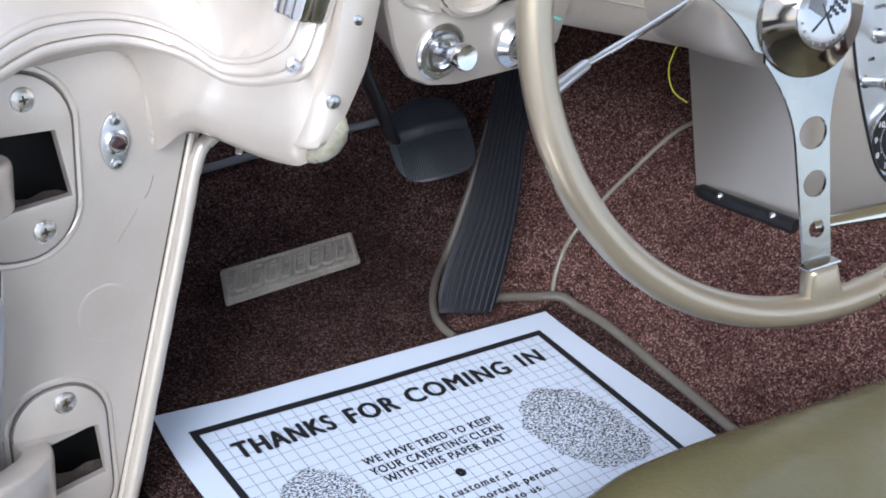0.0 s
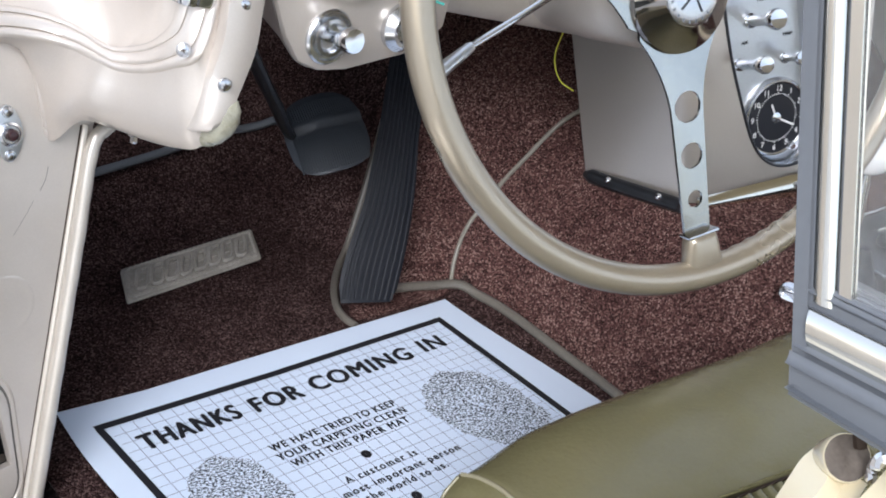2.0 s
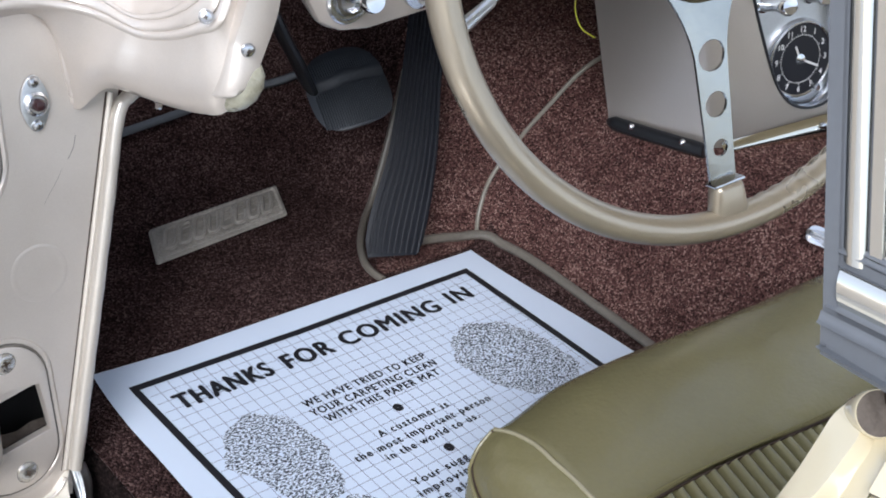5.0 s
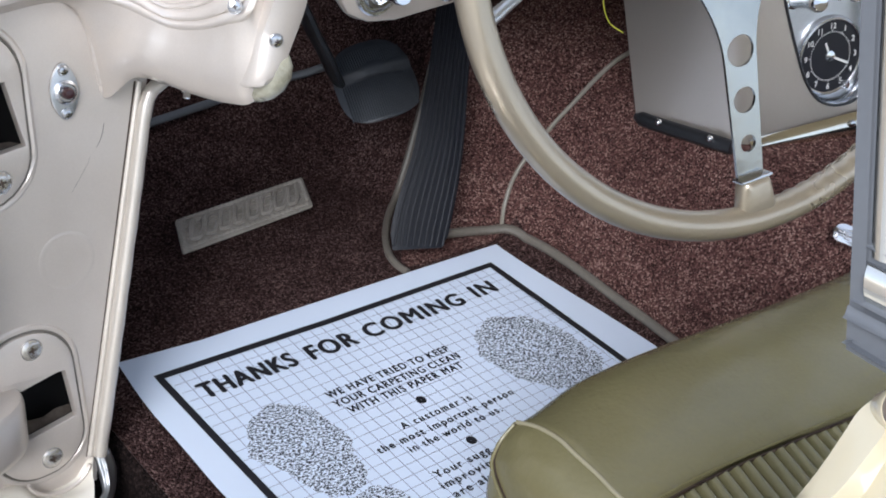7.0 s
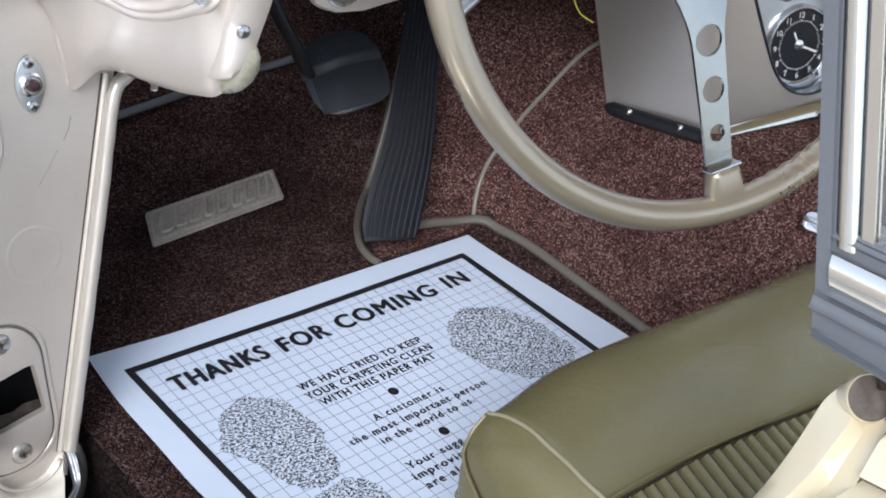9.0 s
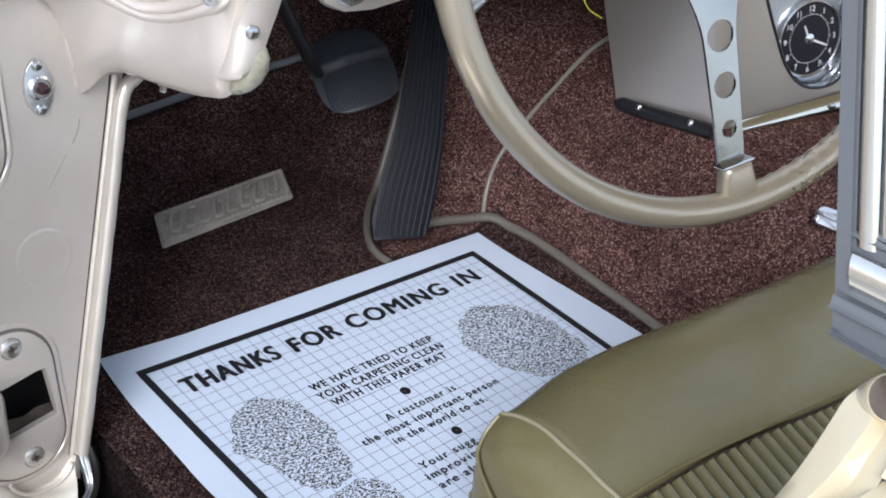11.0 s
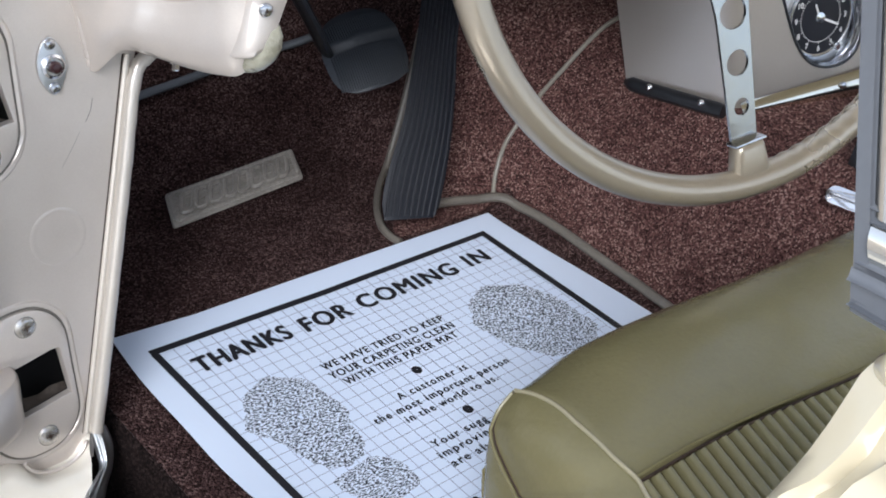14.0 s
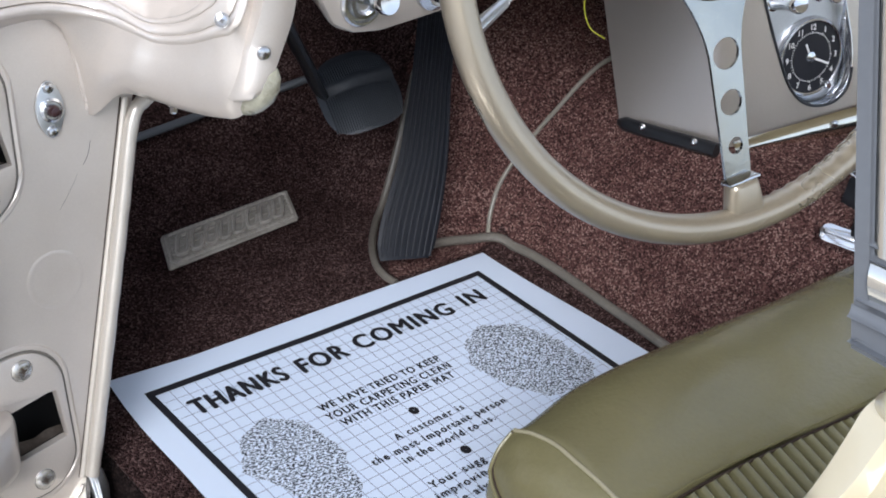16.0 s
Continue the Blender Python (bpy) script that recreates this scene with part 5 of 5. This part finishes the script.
def printed(text, x, y, size, m, parent, mat, tilt=0):
    cu = bpy.data.curves.new("words", "FONT")
    cu.body, cu.size, cu.offset = text, size, size * 0.02
    ob = new("lettering", cu)
    bpy.context.view_layer.update()
    me = bpy.data.meshes.new_from_object(ob.evaluated_get(bpy.context.evaluated_depsgraph_get()))
    bpy.data.objects.remove(ob)
    bpy.data.curves.remove(cu)
    me.transform(m @ pose(x, y, 0, 0, 0, tilt))
    me.materials.append(mat)
    ob = new("lettering", me)
    ob.parent = parent
    return ob


for k in range(1, 13):
    a = radians(90 - 30 * k)
    printed(str(k), 0.0322 * math.cos(a) - (0.0021 if k < 10 else 0.0042), 0.0322 * math.sin(a) - 0.0030, 0.0084, KM @ pose(0, 0, 0.0001), clock, WHITE)
printed("DEFROSTER", 0.0520, 0.1800, 0.0042, CM @ pose(0, 0, DEEP + 0.0015), face, DIAL, 6)
printed("FAN", 0.0640, 0.1730, 0.0042, CM @ pose(0, 0, DEEP + 0.0015), face, DIAL, 6)
printed("PULL", 0.0820, 0.1830, 0.0042, CM @ pose(0, 0, DEEP + 0.0015), face, DIAL, 6)
printed("AIR", 0.0520, 0.1360, 0.0042, CM @ pose(0, 0, DEEP + 0.0015), face, DIAL, 6)
printed("TEMP.", 0.0920, 0.1400, 0.0042, CM @ pose(0, 0, DEEP + 0.0015), face, DIAL, 6)


def console_knob(x, y, length, r):
    kb = part("pull_knob", lathe([(r * 0.7, 0), (r * 0.7, 0.002), (r * 0.55, 0.003), (r * 0.5, length * 0.5), (r * 0.68, length * 0.66), (r, length * 0.86), (r, length * 0.94), (r * 0.85, length), (r * 0.2, length * 0.97)], CM @ pose(x, y, DEEP + 0.001, -15), 24), CHROME, console)
    return kb


console_knob(0.0590, 0.157, 0.046, 0.0092)
console_knob(0.0510, 0.1187, 0.047, 0.0080)
console_knob(0.0965, 0.120, 0.030, 0.0068)

# ---- gear shifter on the tunnel ----
gear = thing("gear_shifter", "chrome gear lever with white ball knob and dark rubber boot", "gear lever")
g0 = ground_at(0.505, -0.287, 0.004)
part("boot", lathe([(0.027, -0.010), (0.027, 0.006), (0.021, 0.012), (0.020, 0.018), (0.015, 0.024), (0.013, 0.030), (0.008, 0.040), (0.005, 0.044)], Matrix.Translation(g0), 28), PEDAL, gear, "dark rubber boot")
kb = Vector((0.4956, -0.2631, 0.2853))
part("lever", tube([g0, kb], 0.0034, 12), CHROME, gear)
bm = bmesh.new()
bmesh.ops.create_uvsphere(bm, u_segments=32, v_segments=20, radius=0.0210)
bmesh.ops.translate(bm, vec=kb, verts=bm.verts)
part("ball_knob", bm, WHITE, gear, "glossy white ball knob")
sp_ = thing("shift_plate", "dark shift plate with chrome edges and ashtray knob on the tunnel", "shift plate")
px0, px1, py0, py1 = 0.520, 0.690, -0.332, -0.234
pz = max(floor_height(x, y) for x in (px0, 0.6, px1) for y in (py0, py1)) + 0.004
part("plate", block((px0, py0, pz - 0.03), (px1, py1, pz), 0.003, 2), BLACK, sp_)
for a, b in (((px0, py0), (px1, py0)), ((px1, py0), (px1, py1)), ((px0, py1), (px1, py1)), ((px0, py0), (px0, py1))):
    part("chrome_edge", tube([Vector((*a, pz + 0.001)), Vector((*b, pz + 0.001))], 0.0012, 8), STEEL, sp_)
lid = part("ashtray_lid", block((0.568, -0.323, pz), (0.637, -0.268, pz + 0.012), 0.004, 2), DIAL, sp_)
for q in (((0.568, -0.323), (0.637, -0.323)), ((0.568, -0.268), (0.637, -0.268)), ((0.637, -0.323), (0.637, -0.268))):
    part("lid_edge", tube([Vector((*q[0], pz + 0.012)), Vector((*q[1], pz + 0.012))], 0.0016, 8), CHROME, lid)
part("lid_knob", lathe([(0.006, 0), (0.010, 0.004), (0.009, 0.009), (0.003, 0.011)], pose(0.602, -0.293, pz + 0.012), 20), CHROME, lid)

# chrome catch on the tunnel side
ct = thing("seat_latch", "chrome oval catch on the tunnel carpet beside the seat", "catch")
cm = basis(ground_at(0.488, -0.262, 0.010), (0.3, -0.95, 0), (-0.75, -0.1, 0.65))
part("bezel", plate_shape(rounded(0.020, 0.0085, 0.008, 6), 0.006, cm, 0.002), CHROME, ct)
part("tongue", block((-0.016, -0.0025, 0.005), (0.018, 0.0025, 0.011), 0.0018, 2, None, cm), STEEL, ct)

# yellow wire under the dash
tagged(part("loose_wire", tube(spline([(0.477, 0.043, 0.262), (0.471, 0.041, 0.235), (0.473, 0.03, 0.216), (0.482, 0.017, 0.209)], 8), 0.0007, 8), YELLOW), "loose yellow wire hanging under the dashboard", "wire")

tagged(part("loose_wire", tube(spline([(0.139, -0.094, 0.3635), (0.1444, -0.0998, 0.3623), (0.1470, -0.1027, 0.3617), (0.1500, -0.1060, 0.3612)], 6), 0.0009, 8), TEAL), "short teal wire end beside the ignition lock", "wire")

# bright bolt under the cowl
bo = thing("bracket_bolt", "bright bolt under the end of the dashboard", "bolt")
part("bolt_head", lathe([(0.0042, 0), (0.0042, 0.003), (0.0025, 0.0036), (0.0025, 0.007), (0.001, 0.0075)], basis((-0.0097, -0.0236, 0.2537), (1, 0, 0), (-0.35, -0.5, -0.6)), 6), CHROME, bo, smooth=False)
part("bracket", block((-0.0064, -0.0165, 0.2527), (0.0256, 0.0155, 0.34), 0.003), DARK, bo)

# ---- hardtop rear quarter with its glass ----
top_ = thing("hardtop_quarter", "hardtop corner with grey seals, bright trim and clear glass", "hardtop")
HO, HUP, HR = Vector((-0.03, -0.479, 0.374)), Vector((0, 0.363, 0.932)).normalized(), Vector((0, -0.995, 0.10)).normalized()


def bar(a0, a1, s0, s1, x0, x1, bev=0.0015, flare=0.0):
    """A strip of the frame: a along the rear, s up the front edge."""
    bm = block((0, 0, 0), (1, 1, 1), 0)
    for v in bm.verts:
        a, s, x = a0 + (a1 - a0) * v.co.y, s0 + (s1 - s0) * v.co.z, x0 + (x1 - x0) * v.co.x
        s += flare * max(0, a) * (1 if v.co.z < 0.5 else 0)
        v.co = HO + HR * a + HUP * s + Vector((x, 0, 0))
    bmesh.ops.bevel(bm, geom=bm.edges[:], offset=bev, segments=5, affect="EDGES", profile=0.5)
    return bm


def half_round(along, a0, a1, c0, c1, x_edge, depth):
    """A convex strip: runs along the rear ('a') or up the front ('s'), from c0 to c1 across."""
    rows = []
    for q in range(13):
        t = -math.pi / 2 + math.pi * q / 12
        c = (c0 + c1) / 2 + (c1 - c0) / 2 * math.sin(t)
        x = x_edge - depth * math.cos(t)
        row = []
        for k in range(9):
            v = a0 + (a1 - a0) * k / 8
            a, s = (v, c) if along == "a" else (c, v)
            row.append(HO + HR * a + HUP * s + Vector((x, 0, 0)))
        rows.append(row)
    rows.append([p + Vector((0.006, 0, 0)) for p in rows[-1]])
    rows.insert(0, [p + Vector((0.006, 0, 0)) for p in rows[0]])
    bm = loft(rows)
    bmesh.ops.holes_fill(bm, edges=[e for e in bm.edges if len(e.link_faces) == 1])
    return bm


part("seal_core", bar(0.004, 0.06, 0.004, 0.042, 0.004, 0.015, 0.002), SEAL, top_)
part("front_seal", bar(0.0018, 0.0050, 0.006, 0.42, -0.0045, 0.0145, 0.0012), SEAL, top_)
part("seal_lip", bar(0.0046, 0.0066, 0.034, 0.42, -0.0034, 0.0062, 0.0008), SEAL, top_)
part("front_trim", half_round("s", 0.038, 0.42, 0.0066, 0.0156, -0.0005, 0.0042), TRIM, top_, "bright stainless trim strip")
part("trim_groove", bar(0.0153, 0.0177, 0.040, 0.42, -0.0012, 0.006, 0.0006), SEAL, top_)
part("glass_edge", bar(0.0176, 0.0200, 0.0425, 0.42, -0.0022, 0.003, 0.0010), TRIM, top_, "pale bright edge of the glass")
part("upper_seal", bar(0.0055, 0.75, 0.0355, 0.0408, -0.003, 0.010, 0.0016), SEAL, top_)
part("glass_rest", bar(0.0135, 0.75, 0.0398, 0.0430, -0.002, 0.008, 0.0014), SEAL, top_)
part("lower_trim", half_round("a", 0.0066, 0.75, 0.0196, 0.0364, -0.0005, 0.0058), TRIM, top_, "bright stainless lower trim")
part("lower_seal", bar(0.0046, 0.75, 0.0134, 0.0200, -0.0035, 0.016, 0.0025), SEAL, top_)
part("lower_seal_lip", bar(0.0040, 0.75, 0.0050, 0.0140, -0.0055, 0.016, 0.0035, -0.06), SEAL, top_)
gl = part("pane", bar(0.0190, 0.75, 0.041, 0.42, 0.0005, 0.0035, 0.0005), GLASS, top_, "clear quarter glass")
gl.visible_shadow = False

# ---- rear body side with the latch opening ----
rear = thing("rear_quarter_body", "cream painted rear body side with latch opening", "car body")


post_a = spline([(-0.0636, -0.4853, 0.2861), (-0.0529, -0.4848, 0.295), (-0.0387, -0.4859, 0.308), (-0.0269, -0.4859, 0.3214), (-0.0171, -0.485, 0.3337), (-0.0114, -0.4844, 0.3404), (-0.0062, -0.4858, 0.3458), (-0.0024, -0.4878, 0.3505)], 5)
post_b = spline([(-0.0649, -0.4884, 0.2895), (-0.0543, -0.4866, 0.299), (-0.042, -0.4908, 0.3115), (-0.0315, -0.4923, 0.3242), (-0.021, -0.4922, 0.337), (-0.0139, -0.4921, 0.3438), (-0.0095, -0.4907, 0.3455), (-0.0053, -0.4914, 0.3477)], 5)
post_c = spline([(-0.0644, -0.4924, 0.2913), (-0.0555, -0.4894, 0.3026), (-0.045, -0.4959, 0.3136), (-0.0358, -0.4989, 0.3257), (-0.0256, -0.4991, 0.3378), (-0.019, -0.4985, 0.344), (-0.0132, -0.4955, 0.3449), (-0.0081, -0.4946, 0.3455)], 5)
post_d = spline([(-0.0583, -0.4965, 0.29), (-0.0479, -0.4974, 0.303), (-0.0393, -0.5022, 0.3128), (-0.0302, -0.5048, 0.3234), (-0.0228, -0.5043, 0.3338), (-0.0162, -0.5037, 0.3399), (-0.011, -0.5017, 0.343), (-0.0075, -0.5007, 0.3452)], 5)
post_e = spline([(-0.0595, -0.5019, 0.2925), (-0.0501, -0.5049, 0.3082), (-0.0427, -0.5094, 0.317), (-0.0354, -0.5141, 0.3261), (-0.0305, -0.5139, 0.3347), (-0.0243, -0.5127, 0.3403), (-0.0172, -0.5109, 0.3442), (-0.0104, -0.5096, 0.3477)], 5)
part("post_ridge", loft([[p + Vector((0.025, 0.004, -0.02)) for p in post_a], [p + Vector((0.003, 0.001, -0.001)) for p in post_a], post_a, post_b, post_c, post_d, post_e]), CREAM, rear, split=28)
wing_t = spline([(-0.004, -0.512, 0.357), (0.002, -0.530, 0.361), (0.004, -0.548, 0.361), (0.008, -0.62, 0.36), (0.01, -1.1, 0.35)], 6)
wing_f = spline([(-0.023, -0.512, 0.3465), (-0.021, -0.531, 0.351), (-0.018, -0.550, 0.352), (-0.012, -0.62, 0.35), (-0.01, -1.1, 0.34)], 6)
wing_m = spline([(-0.033, -0.514, 0.3365), (-0.030, -0.533, 0.338), (-0.028, -0.552, 0.339), (-0.022, -0.62, 0.337), (-0.02, -1.1, 0.33)], 6)
wing_n = [p + Vector((0.006, 0.0, -0.005)) for p in wing_m]
wing_o = [p + Vector((-0.006, 0.001, -0.0065)) for p in wing_m]
wing_b = spline([(-0.055, -0.508, 0.315), (-0.062, -0.533, 0.305), (-0.068, -0.553, 0.298), (-0.08, -0.62, 0.28), (-0.09, -1.1, 0.24)], 6)
wing_z = [p + Vector((-0.08, 0.0, -0.46)) for p in wing_b]
part("quarter_panel", loft([[p + Vector((0.03, 0.0, -0.01)) for p in wing_t], wing_t, [a.lerp(b, 0.5) + Vector((-0.002, -0.001, 0.002)) for a, b in zip(wing_t, wing_f)], wing_f, wing_m]), CREAM, rear, split=80)
part("lower_panel", loft([wing_n, wing_o, [a.lerp(b, 0.5) + Vector((-0.004, 0, 0.004)) for a, b in zip(wing_o, wing_b)], wing_b, wing_z]), CREAM, rear, split=80)
# strip in taupe, standing in for shadow under the lip
part("slot", loft([wing_m, wing_n]), BINDING, rear, "gap under the body lip, coloured taupe for its shadow")
lm = basis((-0.0117, -0.4995, 0.3527), (0.7, -0.5, 0.1), (-0.56, -0.50, 0.62))
part("latch_rim", lathe([(0.0078, -0.014), (0.0088, -0.006), (0.0092, -0.001), (0.0089, 0.0002), (0.0086, 0.0002), (0.0084, -0.0005)], lm, 32), CREAM, rear)
# shade inside the tube is given by the dark colour
part("latch_cup", lathe([(0.0085, 0.0002), (0.0080, -0.006), (0.0070, -0.016), (0.001, -0.017)], lm, 28), GREYBROWN, rear, "inner tube of the latch, coloured grey brown for its shade")
part("latch_pawl", block((-0.0022, -0.003, -0.004), (0.0022, 0.0035, 0.0035), 0.0012, 2, None, lm @ pose(0.0045, 0.0058, 0)), DEEPBROWN, rear)
part("latch_pin", tube(spline([(-0.0121, -0.5104, 0.3504), (-0.0119, -0.5093, 0.355), (-0.011, -0.5101, 0.36), (-0.01, -0.513, 0.3622), (-0.0091, -0.5171, 0.3616)], 6), [0.0022] * 7 + [0.0026] * 12 + [0.0022] * 5 + [0.001], 8), CHROME, rear)

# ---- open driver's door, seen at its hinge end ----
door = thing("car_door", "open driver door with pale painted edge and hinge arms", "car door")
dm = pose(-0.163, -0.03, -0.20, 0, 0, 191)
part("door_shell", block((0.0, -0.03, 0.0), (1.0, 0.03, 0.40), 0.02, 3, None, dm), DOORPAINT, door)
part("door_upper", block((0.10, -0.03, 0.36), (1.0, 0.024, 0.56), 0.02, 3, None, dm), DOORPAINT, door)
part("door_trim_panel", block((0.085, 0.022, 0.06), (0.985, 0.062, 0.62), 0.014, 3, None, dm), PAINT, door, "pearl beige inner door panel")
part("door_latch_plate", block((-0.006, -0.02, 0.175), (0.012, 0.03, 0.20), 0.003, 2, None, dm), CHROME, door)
for z0, z1, xx in ((0.216, 0.246, -0.151), (0.029, 0.066, -0.136)):
    zc = (z0 + z1) / 2
    arm = [jamb(xx - 0.014, zc, -0.03), jamb(xx, zc, -0.004), jamb(xx - 0.004, zc, 0.014), jamb(xx - 0.03, zc, 0.03), jamb(xx - 0.07, zc, 0.04)]
    rows = []
    path = spline(arm, 6)
    for i, p in enumerate(path):
        d = (path[min(i + 1, len(path) - 1)] - path[max(i - 1, 0)]).normalized()
        s_ = d.cross(Vector((0, 0.26, 1)).normalized()).normalized()
        v_ = s_.cross(d)
        rows.append([p + s_ * (x * 0.010) + v_ * (y * (z1 - z0) / 2) for x, y in rounded(1, 1, 0.3, 3)])
    bm = loft(rows, closed=True)
    part("hinge_arm", bm, PAINT, door, "pale painted hinge arm")

# ---- passenger side ----
copy_thing(mat_ob, pose(1.228, -0.018, 0.0, 0, 0, -2))
rail = thing("toe_board_rail", "beige rounded rail across the passenger toe board", "trim")
bm = block((1.10, 0.022, -0.005), (1.715, 0.088, 0.026), 0.010, 4)
part("rail_body", bm, CONSOLE, rail)
